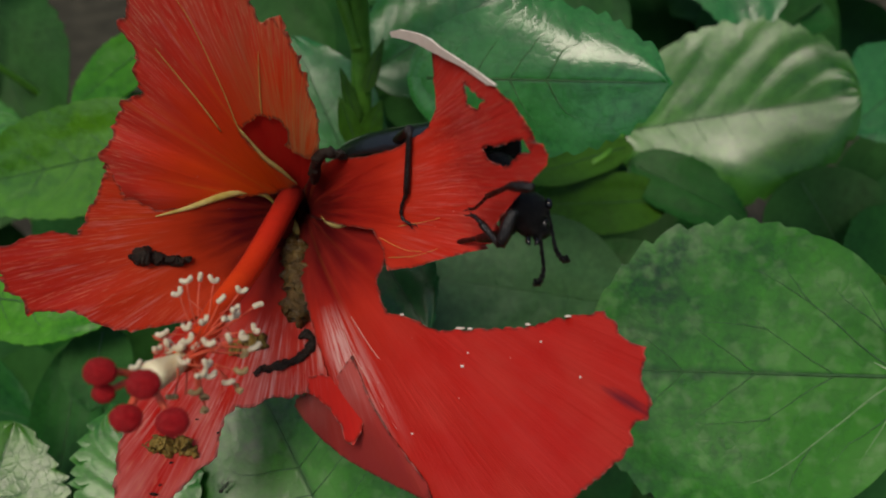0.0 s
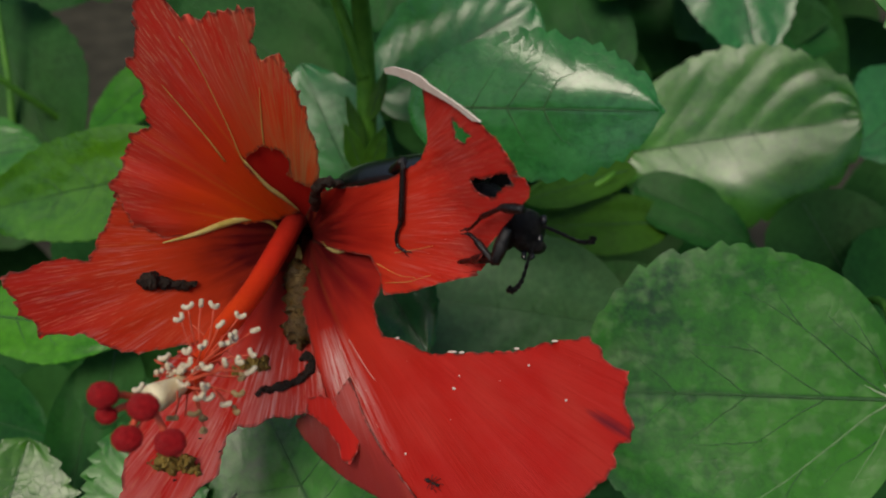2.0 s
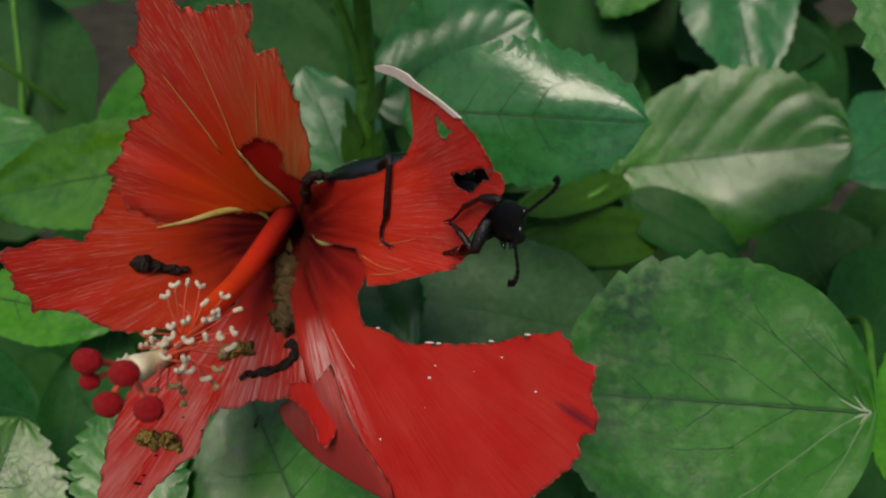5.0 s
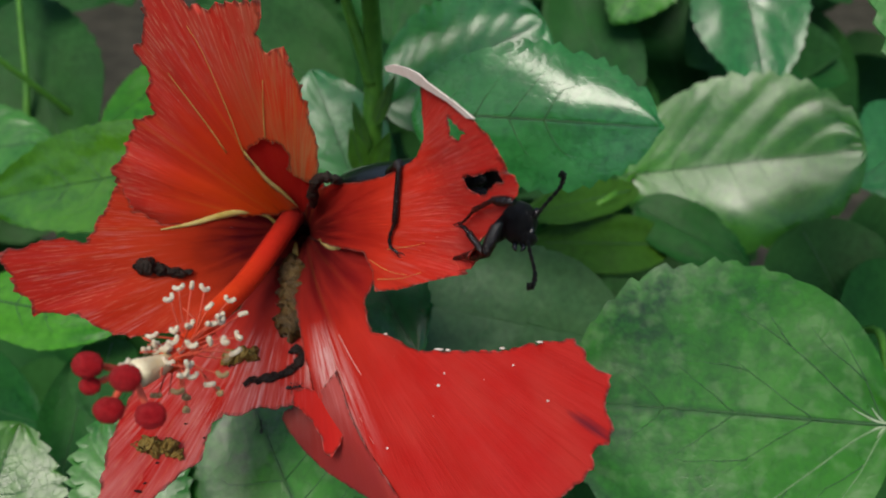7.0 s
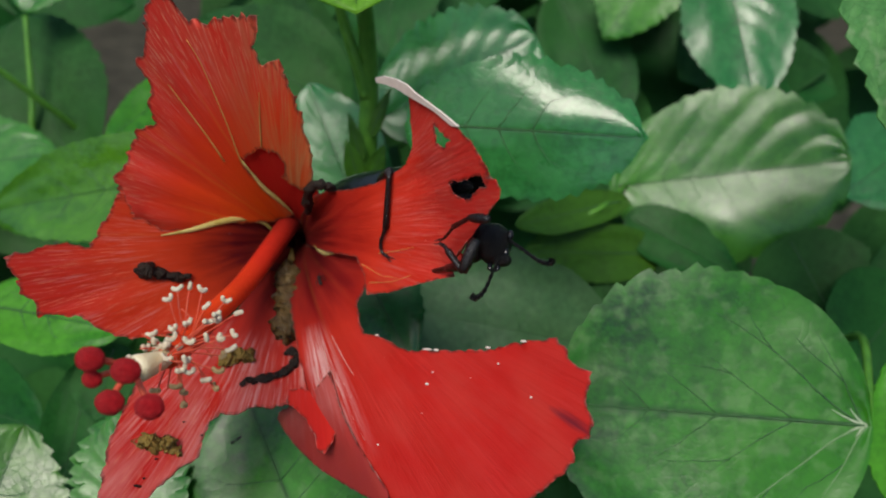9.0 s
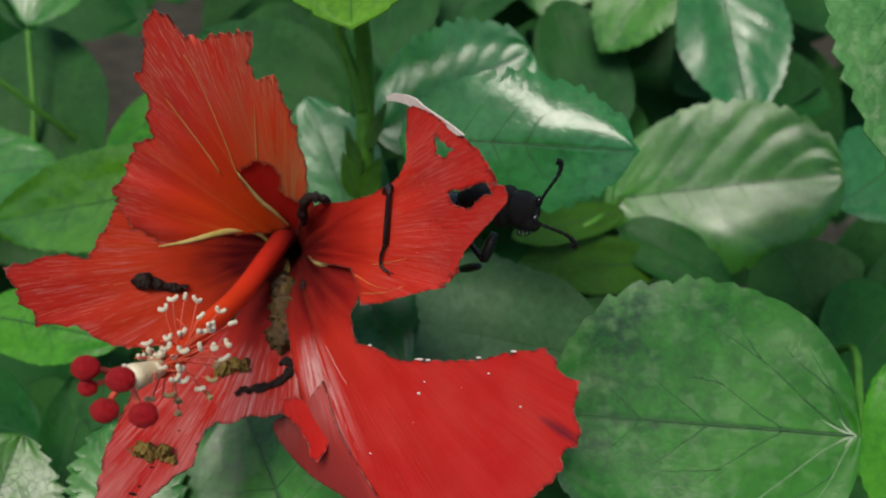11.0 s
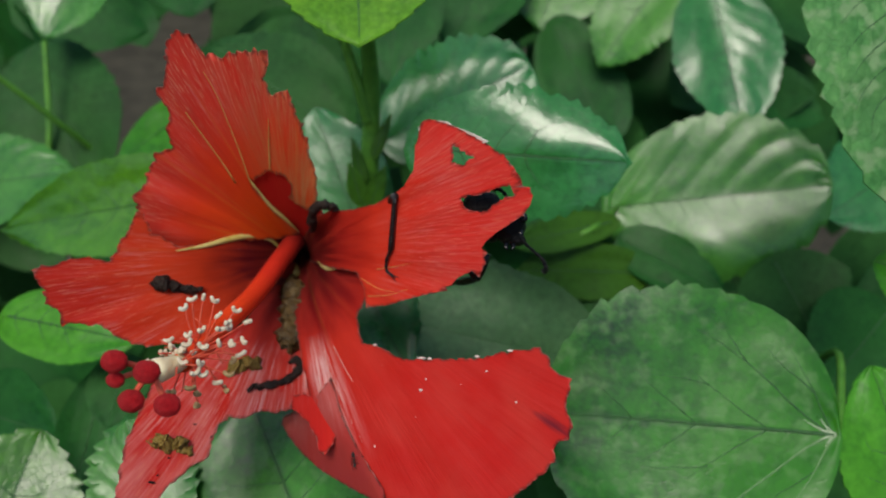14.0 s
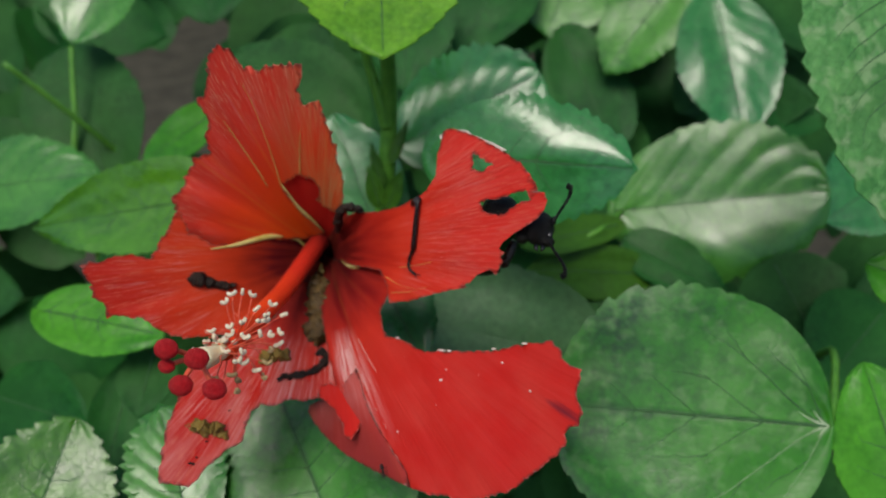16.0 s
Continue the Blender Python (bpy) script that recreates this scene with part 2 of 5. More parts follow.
    h = calc(n, l, "ADD", h, calc(n, l, "MULTIPLY", net.outputs[0], domes))
    bumped(n, l, b, calc(n, l, "ADD", h, calc(n, l, "MULTIPLY", small, 0.04)), 0.001, relief)
    thin(m, l, n, b, mixed(n, l, 0.5, col, (0.12, 0.3, 0.02)), translucent)
    return m


def plain_material(name, a, b_, scale, rough=0.5, spec=0.4, bump=0.0002):
    """Two colours in blotches with fine relief."""
    m, n, l, b = material(name, rough, spec)
    obj = n.new("ShaderNodeTexCoord").outputs["Object"]
    g, f = grain(n, l, obj, scale, 4, 0.6), grain(n, l, obj, scale * 6, 3, 0.6)
    l.new(mixed(n, l, span(n, l, calc(n, l, "ADD", calc(n, l, "MULTIPLY", g, 0.7), calc(n, l, "MULTIPLY", f, 0.3)), 0.36, 0.64), a, b_), b.inputs["Base Color"])
    l.new(span(n, l, f, 0.3, 0.7, rough - 0.08, rough + 0.1), b.inputs["Roughness"])
    bumped(n, l, b, calc(n, l, "ADD", f, g), bump)
    return m


RED = [(0.0, (0.05, 0.003, 0.006)), (0.1, (0.09, 0.004, 0.006)), (0.19, (0.36, 0.014, 0.01)), (0.31, (0.68, 0.038, 0.016)), (0.55, (0.7, 0.028, 0.02)), (1.0, (0.68, 0.026, 0.022))]
DEEP = [(0.0, (0.045, 0.003, 0.006)), (0.13, (0.08, 0.004, 0.007)), (0.22, (0.24, 0.01, 0.01)), (0.36, (0.56, 0.022, 0.01)), (0.55, (0.58, 0.014, 0.009)), (1.0, (0.57, 0.013, 0.01))]
ORANGE = [(0.0, (0.05, 0.003, 0.006)), (0.02, (0.14, 0.008, 0.006)), (0.07, (0.8, 0.11, 0.01)), (0.22, (0.82, 0.07, 0.014)), (0.38, (0.8, 0.045, 0.026)), (1.0, (0.78, 0.066, 0.058))]
CRIMSON = [(0.0, (0.04, 0.003, 0.006)), (0.15, (0.07, 0.003, 0.006)), (0.25, (0.46, 0.035, 0.008)), (0.36, (0.62, 0.05, 0.012)), (0.55, (0.56, 0.024, 0.014)), (1.0, (0.52, 0.02, 0.018))]
petal_red = petal_material("petal_red", RED, 1.0, 0.12, 0.14, None, 0.2, None, None, (1.0, 0.06, 0.03), 0.1, 0.14, 0.12)
petal_broad = petal_material("petal_broad", DEEP, 12.0, 0.05, 0.78, (0.912, 0.315), 0.35, (-0.42, -0.28), None, (0.95, 0.06, 0.02), 0.05, 0.1, 0.0, 0.2)
# pink petal underside, with the shade of the fold put into its maroon
petal_back_shaded = petal_material("petal_back_shaded", [(0.0, (0.3, 0.04, 0.04)), (0.5, (0.46, 0.09, 0.08)), (0.6, (0.34, 0.035, 0.035)), (1.0, (0.28, 0.022, 0.025))], 15.0, 0.1, 0.1, None, 0.15, None, None, (0.5, 0.05, 0.04), 0.0, 0.1)
petal_lobe_red = petal_material("petal_lobe_red", [(0.0, (0.1, 0.004, 0.006)), (0.1, (0.55, 0.018, 0.014)), (1.0, (0.66, 0.022, 0.018))], 8.0, 0.0, 0.05, None, 0.3)
petal_sheen = petal_material("petal_sheen", DEEP, 7.0, 0.05, 0.6, None, 0.35, None, None, (0.95, 0.06, 0.02), 0.65, 0.14, 0.2, 0.3)
petal_orange = petal_material("petal_orange", ORANGE, 3.0, 0.3, 0.15, None, 0.25, None, (-0.16, -0.8), (1.0, 0.12, 0.06), 0.16, 0.2, 0.6)
petal_left = petal_material("petal_left", CRIMSON, 5.0, 0.12, 0.2, None, 0.28, None, None, (0.95, 0.07, 0.02), 0.0, 0.26, 0.2)
leaf_bright = leaf_material("leaf_bright", (0.008, 0.095, 0.008), (0.03, 0.19, 0.012), (0.02, 0.085, 0.015), 0.32, 6.0, 0.0, 0.3, 0.2, 0.27, 0, 0.42)
leaf_broad = leaf_material("leaf_broad", (0.002, 0.036, 0.012), (0.02, 0.175, 0.012), (0.012, 0.06, 0.015), 0.3, 6.0, 0.0, 0.45, 0.2, 0.44, 0.2, 0.6, 0.24, 0.012)
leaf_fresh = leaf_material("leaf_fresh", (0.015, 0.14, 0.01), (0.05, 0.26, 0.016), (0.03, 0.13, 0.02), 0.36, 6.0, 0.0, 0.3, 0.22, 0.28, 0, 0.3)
leaf_lush = leaf_material("leaf_lush", (0.016, 0.1, 0.006), (0.05, 0.2, 0.01), (0.03, 0.13, 0.02), 0.3, 6.0, 0.0, 0.3, 0.2, 0.7, 0, 0.25, 0.6)
leaf_teal = leaf_material("leaf_teal", (0.006, 0.095, 0.022), (0.018, 0.16, 0.036), (0.012, 0.05, 0.02), 0.26, 6.5, 0.0, 0.3, 0.15, 0.65, 0, 0.2, 0.28)
leaf_mid = leaf_material("leaf_mid", (0.014, 0.115, 0.012), (0.045, 0.21, 0.022), (0.02, 0.09, 0.02), 0.33, 6.0, 0.0, 0.3, 0.18, 0.4, 0, 0.2)
leaf_gloss = leaf_material("leaf_gloss", (0.014, 0.11, 0.014), (0.04, 0.19, 0.024), (0.02, 0.09, 0.02), 0.3, 6.0, 0.0, 0.3, 0.15, 0.6, 0, 0.15, 0.2)
# deep leaves: the thicket's shade is put into these two darker greens
leaf_shaded = leaf_material("leaf_shaded", (0.006, 0.042, 0.01), (0.015, 0.08, 0.018), (0.02, 0.08, 0.02), 0.55, 6.0, 0.0, 0.3, 0.12, 0.12)
leaf_shaded_back = leaf_material("leaf_shaded_back", (0.003, 0.046, 0.01), (0.01, 0.085, 0.015), (0.02, 0.08, 0.02), 0.5, 6.0, 0.0, 0.3, 0.12, 0.14)
leaf_soft = leaf_material("leaf_soft", (0.02, 0.085, 0.028), (0.038, 0.12, 0.042), (0.05, 0.14, 0.05), 0.45, 5.0, 0.0, 0.5, 0.15, 0.3, 0, 0.1)
leaf_young = leaf_material("leaf_young", (0.06, 0.22, 0.008), (0.12, 0.34, 0.02), (0.08, 0.25, 0.02), 0.45, 7.0, 0.3, 0.5, 0.35, 0.35)
# lime green lowered: the bush's half shade is put into it
leaf_lime = leaf_material("leaf_lime", (0.015, 0.07, 0.006), (0.032, 0.13, 0.01), (0.035, 0.12, 0.015), 0.55, 6.0, 0.0, 0.4, 0.25, 0.25)
leaf_spotted = leaf_material("leaf_spotted", (0.04, 0.19, 0.04), (0.085, 0.27, 0.07), (0.025, 0.12, 0.03), 0.45, 8.0, 0.6, 0.7, 0.3, 0.4, 0.75, 0.0, 0.7, 0.12)
vein_leaf = plain_material("vein_leaf", (0.014, 0.07, 0.018), (0.035, 0.12, 0.03), 500, 0.5)
vein_fresh = plain_material("vein_fresh", (0.1, 0.22, 0.08), (0.18, 0.32, 0.13), 500, 0.5)
vein_light = plain_material("vein_light", (0.26, 0.38, 0.2), (0.42, 0.5, 0.34), 500, 0.5)
stem_green = plain_material("stem_green", (0.05, 0.19, 0.018), (0.1, 0.3, 0.03), 180, 0.45)
soil = plain_material("soil", (0.03, 0.029, 0.021), (0.075, 0.069, 0.05), 14, 0.9, 0.2, 0.01)
column_red, cn, cl, cb = material("column_red", 0.42, 0.4)
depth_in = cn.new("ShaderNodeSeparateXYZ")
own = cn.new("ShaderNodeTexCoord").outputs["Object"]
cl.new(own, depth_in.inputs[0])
# column darkens inwards: maroon pigment, deepened by throat shade put into the colour
throat_tone = ramp(cn, cl, span(cn, cl, calc(cn, cl, "ADD", depth_in.outputs[1], span(cn, cl, grain(cn, cl, own, 260, 3), 0.3, 0.7, -0.002, 0.002)), -0.008, -0.04), [(0.0, (0.1, 0.005, 0.006)), (0.45, (0.5, 0.022, 0.01)), (1.0, (0.78, 0.06, 0.012))])
cl.new(throat_tone, cb.inputs["Base Color"])
bumped(cn, cl, cb, grain(cn, cl, own, 900, 3), 0.0001)
column_cream = plain_material("column_cream", (0.75, 0.6, 0.32), (0.8, 0.72, 0.5), 260, 0.45)
stigma_red = plain_material("stigma_red", (0.4, 0.004, 0.01), (0.6, 0.016, 0.022), 1500, 0.85, 0.15, 0.0006)
velvet = stigma_red.node_tree.nodes["Principled BSDF"]
velvet.inputs["Sheen Weight"].default_value, velvet.inputs["Sheen Roughness"].default_value, velvet.inputs["Sheen Tint"].default_value = 0.12, 0.3, (1.0, 0.3, 0.3, 1)
filament_red = plain_material("filament_red", (0.6, 0.06, 0.03), (0.68, 0.12, 0.06), 300, 0.45)
anther_cream = plain_material("anther_cream", (0.68, 0.56, 0.38), (0.82, 0.74, 0.56), 900, 0.7, 0.3, 0.0003)
anther_dull = plain_material("anther_dull", (0.36, 0.24, 0.1), (0.5, 0.38, 0.2), 900, 0.8, 0.2, 0.0003)
vein_gold = plain_material("vein_gold", (0.55, 0.3, 0.06), (0.66, 0.42, 0.12), 400, 0.5)
vein_pale = plain_material("vein_pale", (0.6, 0.22, 0.17), (0.7, 0.42, 0.36), 400, 0.5)
rib_yellow = plain_material("rib_yellow", (0.36, 0.28, 0.05), (0.58, 0.5, 0.2), 160, 0.5, 0.3, 0.00005)
rim_white = plain_material("rim_white", (0.66, 0.54, 0.46), (0.78, 0.7, 0.6), 300, 0.6, 0.3, 0.00002)
throat_dark = plain_material("throat_dark", (0.035, 0.003, 0.005), (0.09, 0.006, 0.008), 200, 0.6, 0.3)
beetle_black = plain_material("beetle_black", (0.004, 0.004, 0.005), (0.006, 0.006, 0.007), 500, 0.12, 0.42, 0.00004)
beetle_dull = plain_material("beetle_dull", (0.002, 0.002, 0.0022), (0.005, 0.0045, 0.004), 1500, 0.3, 0.22, 0.00025)
frass_olive = plain_material("frass_olive", (0.045, 0.024, 0.006), (0.13, 0.08, 0.016), 420, 0.3, 0.6, 0.0006)
frass_light = plain_material("frass_light", (0.14, 0.09, 0.014), (0.3, 0.2, 0.04), 420, 0.5, 0.4, 0.0006)
frass_dark = plain_material("frass_dark", (0.009, 0.006, 0.005), (0.03, 0.021, 0.015), 500, 0.45, 0.22, 0.0005)
beetle_leg = plain_material("beetle_leg", (0.004, 0.0035, 0.0035), (0.008, 0.006, 0.005), 900, 0.27, 0.5, 0.00012)
ant_black = plain_material("ant_black", (0.012, 0.009, 0.008), (0.02, 0.015, 0.012), 900, 0.35)


# ---- the flower ----
THROAT = Vector((-29, 174, 8))  # millimetres in the bush space
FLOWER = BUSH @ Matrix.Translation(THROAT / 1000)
flower = thing("hibiscus_flower", FLOWER, "red hibiscus flower with ragged petals eaten by insects", "flower")


def lift(shape, u, v):
    """Depth of a petal over its place (u, v), millimetres: a trumpet that opens towards the viewer."""
    a, b, q, s = shape
    r = math.hypot(u, v)
    back = 0.0
    if shape is SHAPES["lower"]:  # this petal's torn side bends back along a ridge
        far = max(0.0, -0.773 * (u - 15.1) - 0.636 * (v + 32.3))
        back = 0.85 * far * far / (far + 1.2) * max(0.0, min(1.0, (-23 - v) / 8))
    return a * u + b * v + q * r * r / 50 + s * (1 - math.exp(-r / 9)) + back


def off(joint, x, y):
    """How far a place lies from the joint's line."""
    (a, b), (c, d) = joint
    return abs((c - a) * (y - b) - (d - b) * (x - a)) / math.hypot(c - a, d - b)


def ragged(outline, rough, seed, step=0.55, joints=()):
    """An outline in short steps, nibbled."""
    out = []
    for (a, b), (c, d) in zip(outline, outline[1:] + outline[:1]):
        n = max(1, int(math.hypot(c - a, d - b) / step))
        for k in range(n):
            x, y = a + (c - a) * k / n, b + (d - b) * k / n
            f = min(1.0, math.hypot(x, y) / 14) * rough
            if any(off(q, x, y) < 0.7 for q in joints):
                f = 0
            e = noise.noise_vector((x * 0.9, y * 0.9, seed)) * 0.55 + noise.noise_vector((x * 2.6, y * 2.6, seed + 5)) * 0.4
            out.append((x + e.x * f, y + e.y * f))
    return out


def inside(p, ring):
    hit = False
    for (a, b), (c, d) in zip(ring, ring[1:] + ring[:1]):
        if (b > p[1]) != (d > p[1]) and p[0] < (c - a) * (p[1] - b) / (d - b) + a:
            hit = not hit
    return hit


def sheet(outline, shape, holes=(), rough=0.7, seed=0, ruffle=0.5, step=1.3, origin=(0, 0, 0), mid=None, lay=0.0, joints=()):
    """A petal: a thin two-sided skin over the outline, with ruffles along its veins."""
    from mathutils.geometry import delaunay_2d_cdt
    edge = ragged(outline, rough, seed, joints=joints)
    pts, edges = [Vector(p) for p in edge], [(i, (i + 1) % len(edge)) for i in range(len(edge))]
    rims, rings = list(edge), []
    for h in holes:
        ring, k = ragged(h, 0.8, seed + 1, 0.35), len(pts)
        rings.append(ring)
        rims += ring
        pts += [Vector(p) for p in ring]
        edges += [(k + i, k + (i + 1) % len(ring)) for i in range(len(ring))]
    us, vs = [p[0] for p in edge], [p[1] for p in edge]
    u = min(us)
    while u < max(us):
        v = min(vs)
        while v < max(vs):
            pts.append(Vector((u + random.uniform(-0.3, 0.3), v + random.uniform(-0.3, 0.3))))
            v += step
        u += step
    verts, _, faces, _, _, _ = delaunay_2d_cdt(pts, edges, [], 1, 1e-4)
    mid = math.atan2(sum(vs), sum(us)) if mid is None else mid
    rims = [q for q in rims if all(off(k, *q) > 0.45 for k in joints)] or [(999.0, 999.0)]
    rims = np.array(rims)
    bm = bmesh.new()
    uvl, riml = bm.loops.layers.uv.new("UVMap"), bm.loops.layers.uv.new("Rim")

    def place(p):
        r, a = math.hypot(*p), math.atan2(p[1], p[0])
        a = (a - mid + math.pi) % (2 * math.pi) - math.pi
        wave = ruffle * min(1, r / 30) ** 1.5 * (noise.noise((a * 5.5, r * 0.03, seed)) * 2.2 + noise.noise((a * 17, r * 0.05, seed + 3)) * 0.7)
        y = lift(shape, *p) + wave - lay
        return Vector((p[0], y, p[1])) / 1000 - Vector(origin) / 1000, (r / 70, a), (float(np.min(np.hypot(rims[:, 0] - p[0], rims[:, 1] - p[1]))), 0)
    made = [place(p) for p in verts]
    front = [bm.verts.new(q) for q, _, _ in made]
    bm.verts.index_update()
    for f in faces:
        c = sum((verts[i] for i in f), Vector((0, 0))) / len(f)
        if any(inside(c, ring) for ring in rings):
            continue
        g = bm.faces.new([front[i] for i in f])
        for loop, i in zip(g.loops, f):
            loop[uvl].uv, loop[riml].uv = made[i][1], made[i][2]
    bmesh.ops.recalc_face_normals(bm, faces=bm.faces)
    bmesh.ops.delete(bm, geom=[v for v in bm.verts if not v.link_faces], context="VERTS")
    return bm


def skin(ob, thick=0.25):
    s = ob.modifiers.new("thickness", "SOLIDIFY")
    s.thickness, s.offset = thick / 1000, 0.0
    return ob


SHAPES = {"upper": (-0.023, -0.798, -0.193, -23.9), "left": (0.347, -0.087, -0.269, -20.2), "lower": (-0.457, 0.247, -0.018, -19.9),
          "hanging": (0.173, -0.04, -0.517, -19.4), "side": (-0.66, -0.393, 0.004, -24.3)}
UPPER = [(0.5, 4.7), (-1.7, 6.8), (-4.1, 8.7), (-6.2, 11.7), (-6.9, 13.2), (-3.7, 14.8), (-1.0, 14.8), (0.8, 13.8), (1.6, 12.1), (0.2, 10.7), (2.8, 9.4), (4.3, 8.6),
         (6.8, 10.0), (7.2, 13.8), (6.5, 19.0), (5.5, 23.9), (4.2, 27.1), (3.3, 28.1), (3.0, 27.2), (0.8, 26.7), (-0.4, 29.3), (1.1, 31.4), (1.0, 33.1), (-3.6, 33.3),
         (-8.0, 32.3), (-10.6, 32.5), (-12.0, 33.1), (-12.4, 35.5), (-14.8, 35.5), (-17.1, 33.7), (-18.2, 29.1), (-21.1, 26.2), (-20.0, 24.4), (-20.7, 18.1),
         (-24.0, 16.5), (-26.6, 13.6), (-27.4, 10.8), (-29.8, 8.3), (-30.1, 5.6), (-30.0, 2.6), (-31.7, -0.6), (-30.3, -4.9), (-23.8, -4.0), (-18.1, -1.0), (-10.9, 1.6), (-5.1, 2.9)]
LEFT = [(-3.5, 3.2), (-6.3, 3.1), (-9.8, 3.1), (-13.0, 2.1), (-17.3, -0.3), (-21.2, -1.4), (-26.2, 1.0), (-28.2, 6.0), (-30.3, 0.4), (-31.7, -2.8), (-32.6, -5.4),
        (-37.5, -5.2), (-39.9, -6.9), (-43.2, -8.4), (-42.6, -11.0), (-41.6, -12.0), (-41.4, -14.8), (-39.1, -16.3), (-38.5, -18.9), (-36.1, -18.1), (-32.7, -18.8),
        (-29.8, -20.7), (-25.9, -22.3), (-21.8, -21.8), (-16.6, -20.9), (-10.3, -17.7), (-5.5, -8.7)]
LOWER = [(-1.4, 0.2), (8.1, -3.2), (15.5, -3.3), (17.5, -6.0), (19.3, -9.2), (17.4, -13.3), (18.3, -17.1), (19.5, -19.2), (22.3, -19.3), (25.1, -20.4), (28.2, -21.5),
         (38.7, -20.7), (43.8, -20.0), (47.4, -18.8), (53.6, -17.6), (55.1, -19.3), (55.6, -21.2), (58.9, -22.5), (58.0, -27.1), (59.3, -30.0), (58.3, -32.6), (56.4, -33.9),
         (56.1, -36.4), (54.5, -38.6), (51.1, -41.8), (46.1, -46.0), (39.1, -48.7), (31.7, -48.7), (22.8, -47.2), (17, -46.2), (11.9, -45.1), (6.5, -42.6), (3, -40), (1, -37.8), (1.5, -36.2),
         (4.5, -34.6), (8.2, -33.4), (8.5, -29.5), (5.1, -20.5), (0.5, -9.7)]
HANGING = [(-3.5, -0.7), (-5.8, -7.5), (-8.3, -16.6), (-11.8, -19.8), (-17.1, -21.3), (-20.1, -23.6), (-21.7, -28.6), (-22.6, -34.1), (-22.8, -39.7), (-21.7, -45.7),
           (-20.9, -49.4), (-15.5, -50.5), (-13.6, -47.2), (-10.2, -43.5), (-8.5, -42.6), (-8.7, -39.5), (-8.3, -36.9), (-7.1, -35.5), (-3.9, -35.5), (-1.6, -34.4),
           (2.0, -34.3), (6.0, -33.3), (8.0, -32.6), (10.4, -35.3), (12.4, -38.9), (13.6, -40.9), (14.7, -39.7), (15.3, -35.8), (14.2, -33.0), (11.8, -31.2), (8.7, -28.3),
           (7.0, -24.0), (7.4, -19.7), (5.1, -11.9), (0.2, -3.7)]
SIDE_BASE = [(1.5, -1.3), (0.9, 3.6), (5.3, 7.4), (10.1, 8.2), (15.1, 7.8), (20.6, 8.4), (25.0, 10.2), (27.6, 10.0),
             (36.2, -8.0), (33.6, -8.4), (29.9, -9.4), (23.4, -11.2), (19.2, -11.8), (18.6, -8.1), (16.6, -4.6), (9.9, -3.5)]
SIDE_TIP = [(25.2, 10.1), (26.9, 11.2), (28.8, 14.0), (28.9, 18.1), (29.4, 19.8), (29.9, 22.0), (31.5, 22.5), (33.1, 22.0), (35.7, 20.9), (40.9, 17.9), (44.9, 15.1), (47.1, 12.6), (48.1, 10.9),
            (48.5, 9.9), (49.6, 9.6), (50.3, 8.2), (49.9, 6.6), (48.9, 5.1), (47.1, 3.9), (44.7, 2.4), (42.8, 0.8), (42.1, -0.4), (43.2, -1.1), (42.7, -2.0), (43.1, -3.0), (42.4, -3.8), (42.0, -5.3), (40.6, -4.4),
            (39.3, -4.9), (38.0, -5.6), (36.8, -7.0), (35.4, -7.2), (33.8, -7.6)]
TIP_HOLES = [[(35.9, 17.8), (36.7, 17.0), (37.8, 16.7), (38.4, 15.9), (39.9, 14.9), (38.7, 14.7), (38.3, 14.0), (37.3, 14.2), (36.0, 14.7), (36.3, 15.8)],
             [(37.9, 8.1), (39.4, 8.9), (41.4, 8.6), (42.8, 9.4), (44.5, 9.6), (45.7, 10.0), (46.3, 10.2), (46.9, 9.3), (46.9, 8.3), (46.0, 8.1), (44.9, 7.6), (43.7, 7.0), (43.3, 6.2), (41.6, 5.8), (40.0, 6.2), (39.0, 6.6)]]
# the side petal bends along six lines in turn; its low lobe folds along a fourth
BENDS = [((25.4 + 0.91 * d, 10.3 + 0.416 * d), (33.9 + 0.91 * d, -8.3 + 0.416 * d)) for d in (0.0, 1.2, 2.4, 3.6, 4.8, 6.0)]
LOBE_TURN = -70
LOBE_FOLD = ((34.6, -6.6), (43.6, 1.4))


def side_of(line, p):
    (a, b), (c, d) = line
    return (d - b) * (p[0] - a) - (c - a) * (p[1] - b)


def cut(outline, line, keep):
    """The part of an outline on one side of a line; keep: 1 or -1."""
    out = []
    for p, q in zip(outline, outline[1:] + outline[:1]):
        e, f = side_of(line, p) * keep, side_of(line, q) * keep
        if e >= 0:
            out.append(p)
        if e * f < 0:
            k = e / (e - f)
            out.append((p[0] + (q[0] - p[0]) * k, p[1] + (q[1] - p[1]) * k))
    return out



skin(part("petal", sheet(UPPER, SHAPES["upper"], seed=11, ruffle=0.9, rough=1.35), petal_orange, flower, "orange-red upper petal with yellow ribs and eaten rim"))
skin(part("petal", sheet(LEFT, SHAPES["left"], seed=23, ruffle=0.6, rough=1.0), petal_left, flower, "orange-red petal with a finely notched rim"))
skin(part("petal", sheet(LOWER, SHAPES["lower"], seed=37, ruffle=0.7, rough=0.85), petal_broad, flower, "broad red petal with streaks of sheen in its colour"))
skin(part("petal", sheet(HANGING, SHAPES["hanging"], seed=41, ruffle=0.5), petal_sheen, flower, "narrow red petal, torn along one side"))
skin(part("petal", sheet(SIDE_BASE, SHAPES["side"], seed=53, ruffle=0.35, rough=0.3, mid=0.1, lay=-0.15, joints=BENDS[:1]), petal_red, flower, "red petal that carries the beetle"), 0.12)
whole_tip = cut(SIDE_TIP, BENDS[0], -1)
tip_pieces = []
